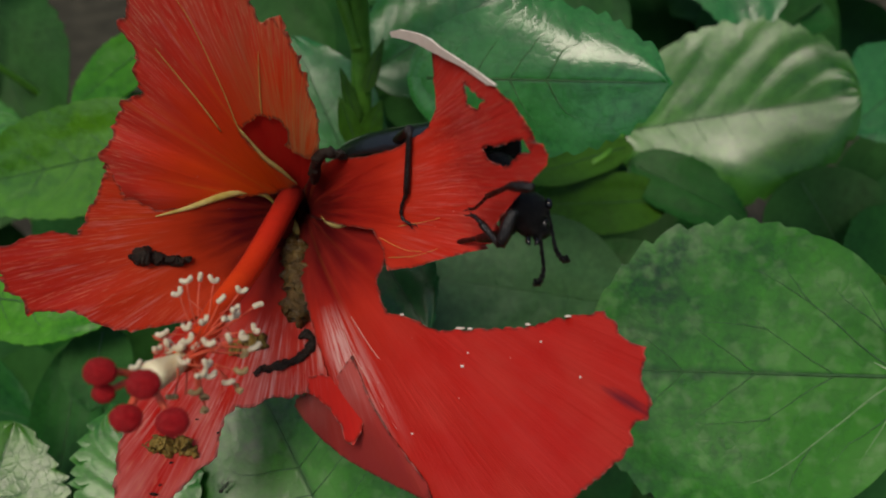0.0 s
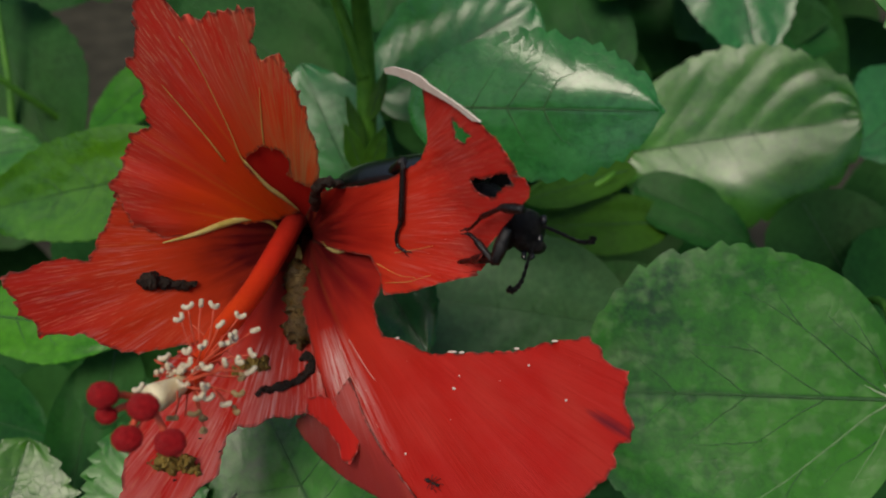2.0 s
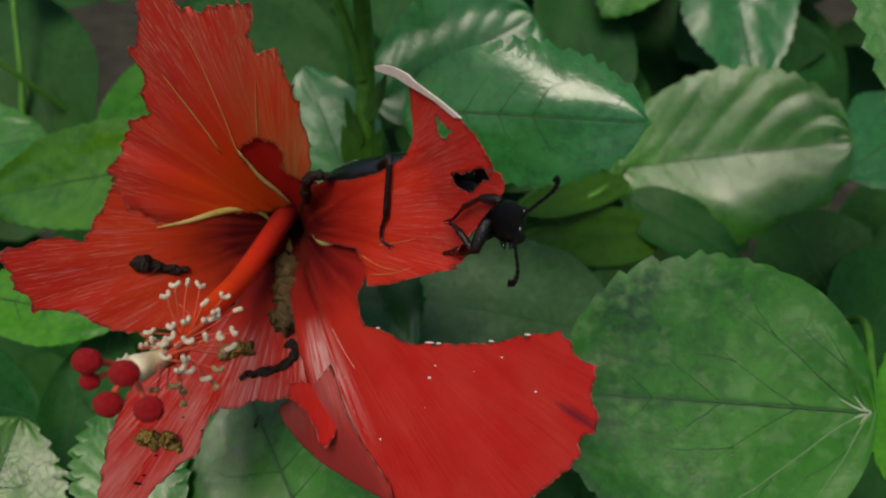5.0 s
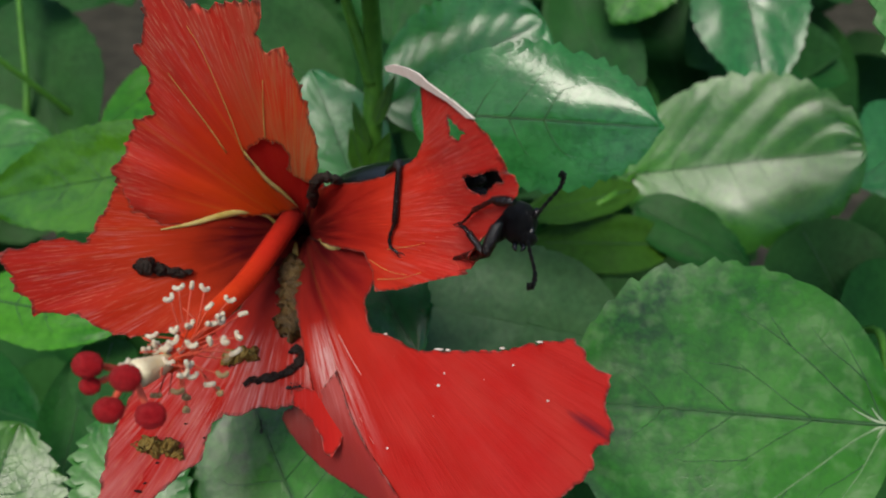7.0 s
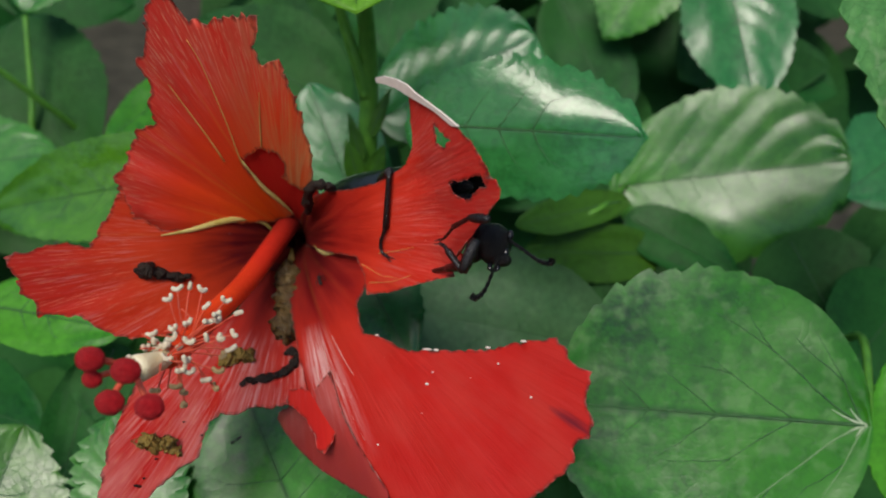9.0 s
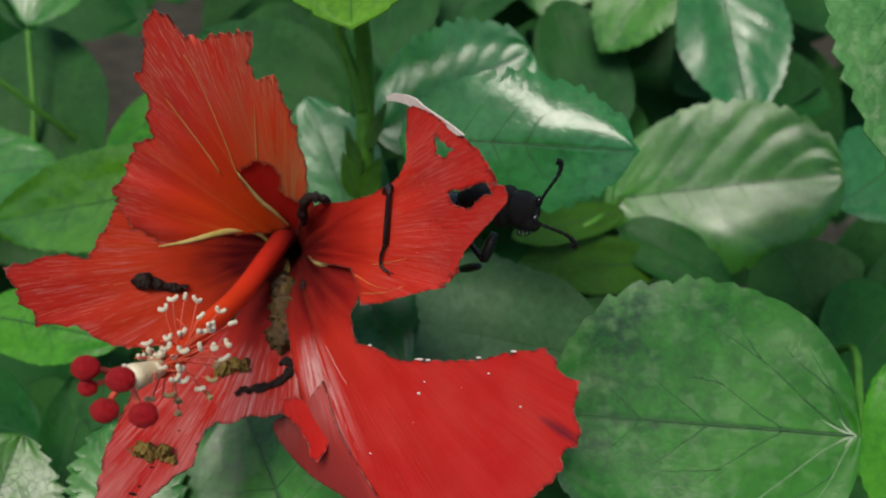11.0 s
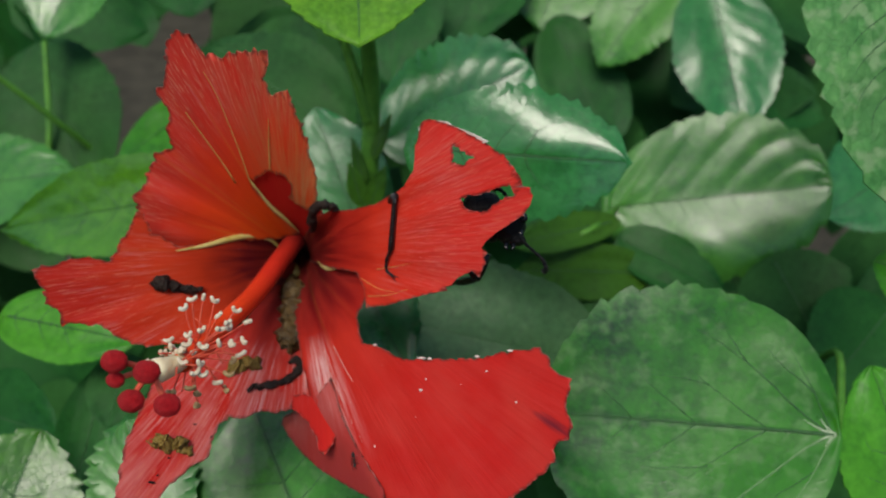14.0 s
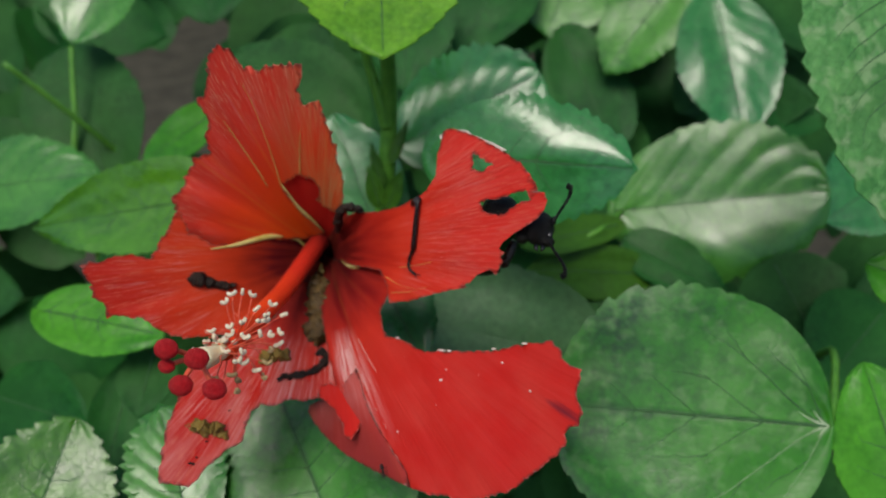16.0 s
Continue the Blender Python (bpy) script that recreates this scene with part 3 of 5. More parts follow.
for k in range(6):
    piece = cut(whole_tip, BENDS[k], -1)
    if k < 5:
        piece = cut(piece, BENDS[k + 1], 1)
    else:
        lobe, piece = cut(piece, LOBE_FOLD, 1), cut(piece, LOBE_FOLD, -1)
    tip_pieces.append(skin(part("petal_tip", sheet(piece, SHAPES["side"], TIP_HOLES if k == 5 else (), seed=53, ruffle=0.35, rough=0.35, mid=0.1, joints=BENDS + [LOBE_FOLD]), petal_red, flower, "red petal tip with eaten holes" if k == 5 else "bending band of the red petal"), 0.12))
petal_tip = tip_pieces[-1]
lobe_end = skin(part("petal_lobe", sheet(lobe, SHAPES["side"], seed=53, ruffle=0.35, rough=0.3, mid=0.1, joints=[LOBE_FOLD, BENDS[5]]), petal_red, petal_tip, "ragged low lobe of the petal tip"), 0.12)

skin(part("petal_lobe", sheet([(1.0, 3.5), (-3.5, 7.5), (-8.0, 12.0), (-8.0, 15.2), (-4.0, 16.6), (0.5, 15.8), (3.2, 13.0), (3.6, 10.8), (7.0, 9.5), (7.5, 6.5)], SHAPES["upper"], seed=71, ruffle=0.1, rough=0.3, lay=-1.2),
          petal_lobe_red, flower, "dark red lobe behind the upper petal's hole"))
bm = bmesh.new()
tube(bm, [Vector(p) / 1000 for p in ((-1, -14.5, 1.0), (-0.8, -11, 1.0), (-0.5, -6, 0.8), (0, 0, 0.3), (0, 8, 0))], [v / 1000 for v in (9.0, 7.2, 5.6, 4.6, 1.0)], 24)
bm.faces.ensure_lookup_table()
bm.faces.remove(max(bm.faces, key=lambda g: g.calc_area()))
part("throat", bm, throat_dark, flower, "dark maroon throat of the flower")

skin(part("petal_flap", sheet([(5.5, -30.6), (7.4, -30.2), (9.9, -30.5), (12.9, -32.2), (15.7, -35.9), (15.3, -38.7), (14.1, -40.8), (12.7, -40.2), (11.6, -38.0), (9.6, -35.7), (7.2, -33.8), (5.2, -33.0)], SHAPES["hanging"], seed=91, ruffle=0.2, rough=0.45, lay=3.4, step=0.9),
          petal_lobe_red, flower, "torn red flap over the broad petal"))


def on(shape, u, v, out=0.0):
    """A place on a petal, in metres of the flower; out: millimetres towards the viewer."""
    return Vector((u, lift(SHAPES[shape], u, v) - out, v)) / 1000


# rolled yellow ribs in the throat, and the pale rolled rim of the side petal
for name, shape, line, wide in (("rib", "left", [(-22, -2.2), (-17.5, -0.6), (-13, 1.6), (-9.5, 2.9), (-6, 2.6), (-4, 0)], 0.7),
                                ("rib", "left", [(-5.5, -9), (-4.6, -5), (-3.6, -1), (-3.0, 2.5)], 0.7),
                                ("rib", "upper", [(-6.6, 13.0), (-4.0, 9.0), (-1.7, 6.9), (0.4, 4.8)], 0.45),
                                ("rib", "lower", [(4, 1.0), (6, -1.6), (9, -3.2), (12, -3.2)], 1.1),
                                ("rib", "hanging", [(-1.5, -2), (0.0, -7), (1.0, -13)], 1.1)):
    pts = curve([on(shape, u, v, 0.3) for u, v in line], 16)
    part(name, tube(bmesh.new(), pts, [max(0.1, wide * math.sin(math.pi * (k + 0.6) / 17.2)) / 1000 for k in range(17)], 8), rib_yellow, flower, "pale yellow rib in the throat")
TONGUE = [(20.8, 25.6), (23.6, 25.7), (27.6, 24.9), (30.5, 23.9), (32.4, 22.6), (35.7, 21.0), (38.9, 19.4), (42.8, 17.2), (41.1, 17.3), (36.8, 19.7), (33.4, 21.0), (29.9, 22.3), (27.1, 23.5), (23.9, 24.3), (21.0, 24.8)]
rolled_rim = skin(part("rolled_rim", sheet(TONGUE, SHAPES["side"], seed=81, ruffle=0.0, rough=0.06, lay=0.4, step=0.8, mid=0.1), rim_white, petal_tip, "whitish rolled rim of the petal"), 0.3)


def veins(shape, lines, wide, mat, parent, label, origin=Vector((0, 0, 0)), out=0.12):
    for line in lines:
        pts = curve([on(shape, u, v, out) - origin / 1000 for u, v in line], 14)
        part("vein", tube(bmesh.new(), pts, [max(0.03, wide * (1 - 0.75 * k / 14)) / 1000 for k in range(15)], 6), mat, parent, label)


veins("upper", [[(-5.8, 11.5), (-6.9, 13.2), (-7.5, 17.2), (-8.5, 21.7), (-10.0, 27.1), (-11.5, 30.0)], [(-9.9, 12.6), (-11.7, 16.1), (-14.3, 20.3), (-16.7, 24.2), (-17.3, 27.2)],
                [(-2.3, 15.4), (-1.6, 19.0), (-0.6, 23.5)], [(1.0, 14.3), (1.1, 18.6)], [(-4.5, 16), (-4.2, 20.5), (-4.4, 24)]], 0.17, vein_gold, flower, "yellow petal vein")
veins("lower", [[(10.9, -21.1), (12.7, -25.1), (15.9, -29.8), (19.5, -35.2), (21.5, -37.7)], [(12.8, -20.0), (17.2, -25.7), (22.4, -30.6), (27.2, -34.1)], [(9.1, -24.3), (13.3, -32.0), (18.2, -39.1)]],
      0.1, vein_pale, flower, "pale petal vein")
veins("side", [[(21.5, -4.1), (25.3, -3.6), (28.5, -3.0)], [(17.9, -6.0), (22.0, -8.0), (25.3, -8.5)], [(19.5, -9.5), (24, -9.2), (28, -8.0)]], 0.06, vein_gold, flower, "yellow petal vein")
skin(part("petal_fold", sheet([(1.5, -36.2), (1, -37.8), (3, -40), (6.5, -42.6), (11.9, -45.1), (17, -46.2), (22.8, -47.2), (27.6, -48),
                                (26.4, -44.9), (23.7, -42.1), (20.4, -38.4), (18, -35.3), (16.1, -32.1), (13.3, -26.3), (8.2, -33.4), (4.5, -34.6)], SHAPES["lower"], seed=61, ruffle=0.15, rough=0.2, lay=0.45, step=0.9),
          petal_back_shaded, flower, "pink underside of the broad petal's turned edge, darkened as if shaded"), 0.2)

# staminal column, style branches, stigmas, stamens
COLUMN = [(0.2, 4, 4.6), (-1.1, -8, 3.6), (-2.4, -16, -1.4), (-5.0, -28, -10.6), (-6.5, -44, -17.4), (-5.8, -56, -20.8), (-6.1, -64, -22.9), (-8.4, -70, -24.4)]
axis = [p / 1000 for p in curve(COLUMN, 56)]
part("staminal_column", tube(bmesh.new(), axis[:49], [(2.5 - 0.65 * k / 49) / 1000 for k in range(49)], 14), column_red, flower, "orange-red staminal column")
part("column_tip", tube(bmesh.new(), axis[48:], [(1.25 + 0.95 * k / 8) / 1000 * (0.8 if k == 8 else 1) for k in range(9)], 14), column_cream, flower, "cream end of the column")
for x, y, z in ((-11.7, -77, -22.6), (-12.1, -75, -25.5), (-5.8, -79, -23.7), (-9.4, -75, -28.5), (-3.1, -77, -28.5)):
    end, root = Vector((x, y, z)) / 1000, axis[-1]
    branch = part("style_branch", tube(bmesh.new(), curve([root, (root + end) / 2 + Vector((0, -0.0006, 0.0004)), end], 8), 0.00045, 8), filament_red, flower)
    bm = bmesh.new()
    small = 0.7 if z == -25.5 else 1.0
    ball(bm, end, (0.00205 * small, 0.0013 * small, 0.00175 * small), segments=18, rings=12)
    for v in bm.verts:
        v.co += (v.co - end) * 0.09 * noise.noise(v.co * 2600)
    part("stigma", bm, stigma_red, branch, "velvety dark red stigma")
STAMENS = [(-7.8, -60, -14.2), (-7.4, -58, -12.6), (-5.8, -57, -12.3), (-4.1, -56, -12.6), (-2.1, -60, -15.2), (-0.2, -56, -14.1), (2.9, -60, -15.9), (0.9, -64, -16.3),
           (0.8, -62, -17.1), (-2.6, -66, -17.7), (0.5, -67, -17.2), (-3.9, -68, -19.9), (-0.8, -70, -20.1), (2.1, -71, -19.5), (2.9, -68, -19.5), (3.3, -62, -19.2)]
STAMENS_LOW = [(4.2, -66, -21), (-9.4, -62, -19.7), (-7.7, -65, -20.8), (-9.8, -63, -21.9), (-7.4, -64, -21.5), (-1, -70, -22.8), (-2.2, -68, -24.3), (-1.5, -67, -24.7),
               (-3.4, -64, -28), (-7.2, -64, -27.9), (-3.6, -66, -27), (-3.4, -62, -30.1), (1.9, -64, -24.6), (1, -62, -27.4), (2.1, -62, -22.3), (-0.1, -64, -26), (-5.4, -64, -18.7), (-11.5, -66, -23.6)]
for i, p in enumerate(STAMENS + STAMENS_LOW):
    end = Vector(p) / 1000
    near = min(range(24, 50), key=lambda k: abs((axis[k] - end).length - 0.0075) + 0.0002 * abs(k - 40))
    mid = (axis[near] + end) / 2 + Vector((random.uniform(-0.4, 0.4), -0.4, random.uniform(-0.3, 0.6))) / 1000
    fil = part("filament", tube(bmesh.new(), curve([axis[near], mid, end], 6), 0.00014, 5), filament_red, flower)
    bm = bmesh.new()
    turn = Euler((random.uniform(0, 3), random.uniform(-0.6, 0.6), random.uniform(0, 6))).to_matrix()
    for k in range(7):
        a = -1.2 + 2.4 * k / 6
        ball(bm, end + turn @ Vector((0.0007 * math.sin(a), 0.0007 * (1 - math.cos(a)), 0)), (0.00038, 0.00034, 0.0004), segments=8, rings=6)
    part("anther", bm, anther_dull if p[2] < -26.5 or i in (30, 28) else anther_cream, fil)

for k in range(26):
    root = axis[random.randrange(34, 50)]
    way = Vector((random.uniform(-0.6, 1), random.uniform(-0.8, -0.1), random.uniform(-1, 0.5))).normalized()
    end = root + way * random.uniform(0.004, 0.0065)
    part("filament", tube(bmesh.new(), curve([root, (root + end) / 2 + Vector((0, -0.0003, 0.0003)), end], 5), [0.00016 - 0.00001 * q for q in range(6)], 5), filament_red, flower)

for k in range(4):
    end = axis[46 + k] + Vector((random.uniform(-1.6, 1.6), random.uniform(-2.2, -0.8), random.uniform(0.2, 2.2))) / 1000
    bm = bmesh.new()
    turn = Euler((random.uniform(0, 3), random.uniform(-0.6, 0.6), random.uniform(0, 6))).to_matrix()
    for q in range(6):
        a = -1.2 + 2.4 * q / 5
        ball(bm, end + turn @ Vector((0.0007 * math.sin(a), 0.0007 * (1 - math.cos(a)), 0)), (0.00038, 0.00034, 0.0004), segments=8, rings=6)
    part("anther", bm, anther_cream, flower)

# calyx and flower stalk behind the petals
bm = bmesh.new()
tube(bm, [Vector(p) / 1000 for p in ((0, 10.5, 0), (0.5, 13, 0), (1, 18, -0.5), (1.5, 24, -1), (2, 28, -1.5))], [v / 1000 for v in (4.2, 5, 4.6, 3, 1.4)], 16)
part("calyx", bm, stem_green, flower, "green calyx behind the petals")
part("stalk", tube(bmesh.new(), curve([Vector(p) / 1000 for p in ((2, 27, -1.5), (5, 36, -3), (6, 46, -2), (5.5, 57, 2))], 10), 0.0012, 8), stem_green, flower, "green flower stalk")


# ---- droppings on the petals ----
def dropping(label, line, radius, mat, lumps=0.35, seed=1, head=0.0):
    pts = curve([FLOWER @ p for p in line], 70)
    bm = bmesh.new()
    tube(bm, pts, [radius / 1000 * (0.35 + 0.65 * min(1, math.sin(math.pi * (k + 1.5) / 73) * 2.2)) * (1 + 0.3 * noise.noise((k * 0.22, seed, 0)) + head * math.exp(-((k - 14) / 11) ** 2)) for k in range(71)], 18)
    for v in bm.verts:
        q = v.co * 1000
        v.co += noise.noise_vector(q * 0.75 + Vector((seed, 0, 0))) * radius * lumps * 1.5 / 1000 + noise.noise_vector(q * 2.2) * radius * lumps * 0.9 / 1000 + noise.noise_vector(q * 6) * radius * lumps * 0.25 / 1000
    return tagged(part("dropping", bm, mat), label, "dropping")


dropping("dark curled insect dropping on a petal", [on("left", u, v, 0.8) for u, v in ((-25.4, -9.2), (-23.4, -9.3), (-21.4, -9.8), (-18.8, -10.1), (-16.8, -9.9))], 0.85, frass_dark, 0.4, 2, 1.1)
dropping("dark hook-shaped dropping on the torn petal", [on("hanging", u, v, 0.6) for u, v in ((-4.5, -30.3), (-2.1, -29.3), (0.9, -28.7), (3.4, -27.5), (4.9, -25.6), (4.0, -23.7), (2.4, -24.6))], 0.78, frass_dark, 0.5, 3)
dropping("thick olive dropping running out of the throat", [on("hanging", u, v, 1.0) for u, v in ((-0.8, -6.2), (0.8, -10.9), (1.9, -14.9), (2.1, -18.7), (1.1, -21.3))], 2.8, frass_olive, 0.3, 4)
dropping("small olive dropping behind the stamens", [on("hanging", u, v, 0.8) for u, v in ((-9.3, -25.6), (-6.0, -25.2), (-3.2, -24.5))], 1.2, frass_light, 0.5, 5)
dropping("olive crumbly dropping low on the torn petal", [on("hanging", u, v, 0.7) for u, v in ((-19.2, -39.5), (-16.6, -40), (-14.3, -40.2), (-11.8, -41.6))], 1.1, frass_light, 0.7, 6)
dropping("dark brown curved dropping hooked over the petal's edge", [Vector(p) / 1000 for p in ((12.0, -30.5, 8.0), (10.0, -32.2, 8.7), (7.6, -32, 8.2), (6.0, -27, 6.4), (4.6, -19, 4.4))], 0.95, frass_dark, 0.25, 8)
for u, v, wide in ((31.8, -21.0, 0.9), (33.4, -21.0, 0.5), (42.4, -19.9, 0.5), (48.3, -18.4, 0.6), (22.0, -19.2, 0.4)):
    bm = bmesh.new()
    ball(bm, FLOWER @ on("lower", u, v, 0.2), (wide / 1000, 0.0002, 0.00022), segments=8, rings=6)
    tagged(part("petal_crumb", bm, rim_white), "whitish dry crumb on the petal's eaten edge", "crumb", "petal crumbs")

for u, v, wide in ((-16.4, -46.5, 0.75), (-15.8, -45.4, 0.3), (-15.0, -42.6, 0.35), (-12.6, -36.8, 0.3), (-9.0, -39.0, 0.25)):
    bm = bmesh.new()
    ball(bm, FLOWER @ on("hanging", u, v, 0.25), (wide / 1000, 0.0002, wide * 0.5 / 1000), segments=10, rings=7)
    for q in bm.verts:
        q.co += noise.noise_vector(q.co * 3000) * 0.00012
    tagged(part("frass_crumb", bm, frass_dark), "dark crumb of insect frass on the torn petal", "crumb", "frass crumbs")
for u, v, wide in ((49.7, -27.3, 0.22), (32.1, -26.9, 0.35), (44.2, -22.4, 0.18), (33.0, -16.8 - 8, 0.16), (24.0, -38.0, 0.16)):
    bm = bmesh.new()
    ball(bm, FLOWER @ on("lower", u, v, 0.35), (wide / 1000, 0.0002, wide * 0.7 / 1000), segments=10, rings=7)
    for q in bm.verts:
        q.co += noise.noise_vector(q.co * 4000) * 0.00008
    tagged(part("petal_crumb", bm, rim_white), "white fleck lying on the broad petal", "crumb", "petal crumbs")


# ---- the beetle ----
def basis(x, up):
    x = Vector(x).normalized()
    z = (Vector(up) - x * Vector(up).dot(x)).normalized()
    return Matrix((x, z.cross(x), z)).transposed()


TAIL, NECK = Vector((9.6, -20.5, 8.0)), Vector((40, -46.5, 8.4))  # millimetres in the flower
BODY = Matrix.Translation((TAIL + NECK) / 2000) @ basis(NECK - TAIL, (0.1, 0.2, 0.95)).to_4x4()
beetle = thing("blister_beetle", FLOWER @ BODY, "shiny black blister beetle clinging behind a red petal", "beetle")
INTO = BODY.inverted()
half = (NECK - TAIL).length / 2000


def to_body(p):
    """From millimetres of the flower into the beetle's own space."""
    return INTO @ (Vector(p) / 1000)


bm = bmesh.new()
ball(bm, (0.05 * half, 0, 0.0004), (half * 0.85, 0.0036, 0.0032), segments=24, rings=16)
part("abdomen", bm, beetle_dull, beetle)
for side in (-1, 1):
    bm = bmesh.new()
    ns, nv = 26, 10
    rows = []
    for i in range(ns + 1):
        s = i / ns
        x = -half * 1.02 + half * 1.95 * s
        w = 0.0058 * math.sqrt(max(0.02, math.sin(math.pi * (0.015 + 1.3 * s * (1 - s) + 0.15 * s))))
        row = []
        for j in range(nv + 1):
            a = 0.03 + 1.62 * j / nv
            bump = 1 + 0.012 * noise.noise((s * 30, a * 9, side))
            row.append(bm.verts.new((x, side * w * math.sin(a) * bump, -0.0006 + 0.0056 * (w / 0.0056) ** 0.7 * math.cos(a) * bump)))
        rows.append(row)
    for a, b in zip(rows, rows[1:]):
        for j in range(nv):
            bm.faces.new((a[j], b[j], b[j + 1], a[j + 1]))
    bmesh.ops.recalc_face_normals(bm, faces=bm.faces)
    skin(part("wing_case", bm, beetle_black, beetle, "glossy black wing case"), 0.3)
bm = bmesh.new()
ball(bm, (half * 1.03, 0, 0.0), (0.0041, 0.0031, 0.0029), segments=20, rings=14)
for v in bm.verts:
    v.co += (v.co - Vector((half * 1.03, 0, 0))) * 0.05 * noise.noise(v.co * 900)
pronotum = part("pronotum", bm, beetle_dull, beetle)

# the head keeps the flower's axes; its face looks ahead of the petal's edge
bm = bmesh.new()
ball(bm, (0, 0, 0), (0.003, 0.0028, 0.0034), segments=28, rings=20)
ball(bm, (-0.0024, 0.0018, 0.0018), (0.0024, 0.0024, 0.0026), segments=20, rings=14)
ball(bm, (-0.0030, 0.0006, -0.0012), (0.0016, 0.0016, 0.0020), segments=14, rings=10)
ball(bm, (0.0014, -0.0014, -0.0026), (0.0016, 0.0013, 0.0012), segments=12, rings=8)
for v in bm.verts:
    v.co *= 1 + 0.05 * noise.noise(v.co * 1100) + 0.02 * noise.noise(v.co * 5000)
head = part("head", bm, beetle_dull, beetle, "round matt black head")
for x, z in ((0.0026, 0.0014), (0.002, -0.0015)):
    bm = bmesh.new()
    ball(bm, (x, -0.0016, z), (0.0006, 0.0006, 0.0009), segments=12, rings=8)
    part("eye", bm, beetle_black, head)
for x in (0.0006, -0.0004):
    part("jaw", tube(bmesh.new(), [(x, -0.002, -0.0034), (x * 1.4, -0.0028, -0.0042), (x * 0.6, -0.003, -0.0047)], [0.0005, 0.0004, 0.0001], 7), beetle_black, head)


def feeler(length, bend):
    """A beaded feeler along +x with a thicker curved end."""
    bm = bmesh.new()
    line = curve([(0, 0, 0), (length * 0.35, 0, bend * 0.15), (length * 0.75, 0, bend * 0.25), (length * 0.95, 0, bend), (length * 0.93, 0, bend * 1.7)], 66)
    rad = []
    for k in range(67):
        s = k / 66
        bead = 0.62 + 0.38 * abs(math.sin(s * math.pi * 11))
        rad.append((0.00034 + 0.00055 * max(0, s - 0.45) ** 0.8) * bead if s < 0.985 else 0.0002)
    return tube(bm, line, rad, 9)


feelers = [part("antenna", feeler(0.0082, 0.0011), beetle_dull, head, "beaded black antenna"), part("antenna", feeler(0.0088, -0.0012), beetle_dull, head, "beaded black antenna")]


def leg(hip, knee, ankle, toes, thick=0.75):
    """A beetle's leg through places given in millimetres of the flower: thigh, shin and jointed foot with claws."""
    hip, knee, ankle = to_body(hip), to_body(knee), to_body(ankle)
    toes = [to_body(p) for p in toes]
    line = curve([hip, (hip + knee) / 2, knee], 8)
    thigh = part("leg", tube(bmesh.new(), line, [thick / 1000 * (0.75 + 0.35 * math.sin(math.pi * k / 8)) for k in range(9)], 9), beetle_leg, beetle)
    bm = bmesh.new()
    tube(bm, curve([knee, (knee + ankle) / 2, ankle], 8), [thick / 1000 * (0.5 + 0.12 * k / 8) for k in range(9)], 9)
    way = (ankle - knee).normalized()
    for q in (way.orthogonal(), -way.orthogonal()):
        tube(bm, [ankle, ankle + way * 0.0007 + q.normalized() * 0.0003], [0.00012, 0.00003], 5)
    part("shin", bm, beetle_leg, thigh)
    bm = bmesh.new()
    line = curve([ankle] + toes, 30)
    tube(bm, line, [thick / 1000 * 0.42 * (0.72 + 0.28 * abs(math.sin(k / 30 * math.pi * 5))) * (1 - 0.25 * k / 30) for k in range(31)], 8)
    end = (line[-1] - line[-4]).normalized()
    for q in (end.orthogonal().normalized(), -end.orthogonal().normalized()):
        tube(bm, curve([line[-1], line[-1] + end * 0.0006 + q * 0.0005, line[-1] + end * 0.0013 + q * 0.0004], 6), [0.00013, 0.00012, 0.0001, 0.00009, 0.00007, 0.00005, 0.00002], 5)
    part("foot", bm, beetle_leg, thigh)
    return thigh


def fp(u, v, out):
    return Vector((u, lift(SHAPES["side"], u, v) - out, v))


middle_leg = leg((19.4, -29, 9.3), fp(23.7, 11.0, 1.2), fp(23.0, 1.2, 1.1), [fp(22.1, -0.9, 1.0), fp(22.2, -2.8, 0.8), fp(23.6, -3.9, 0.6)], 1.0)
front_legs = [leg((42.4, -65.6, 1.9), (39.5, -62.6, 2.3), (36.9, -56.4, 1.4), [(36.0, -53.6, 0.5), (35.1, -51.0, -0.2), (34.4, -49.4, -0.2)], 0.75),
              leg((40.8, -57.5, -0.4), (38.9, -56, -5.6), (36.3, -54.2, -2.2), [(35.5, -53, -1.3), (34.8, -51.8, -0.9)], 1.0),
              leg((39.3, -53.4, -4.7), (35.5, -46.5, -5.1), (31.9, -39.2, -5.7), [(30.2, -34.2, -7.0), (28.8, -30.6, -7.0)], 0.8)]
HEAD_PATH = [(0.0, 41.9, -2.8), (0.5, 41.7, -3.0), (1.0, 41.5, -2.6), (1.5, 42.3, -1.0), (2.0, 43.3, -0.8), (2.5, 43.3, -0.6), (3.0, 44.4, -0.4), (3.5, 44.7, 0.4), (4.0, 44.8, 0.2), (4.5, 44.1, 0.1),
             (7.0, 43.7, 1.2), (7.5, 42.4, -0.9), (8.0, 42.0, -1.3), (8.5, 42.6, -1.8), (9.0, 42.4, -1.7), (9.2, 42.1, -2.3), (10.2, 45.3, 2.0), (11.3, 48.1, 5.4),
             (11.5, 47.6, 4.2), (12.0, 47.2, 2.8), (12.5, 46.6, 2.0), (13.5, 46.6, 1.8), (14.0, 46.4, 2.0), (15.0, 46.6, 2.0), (15.5, 47.2, 2.6), (16.0, 49.0, 4.6)]
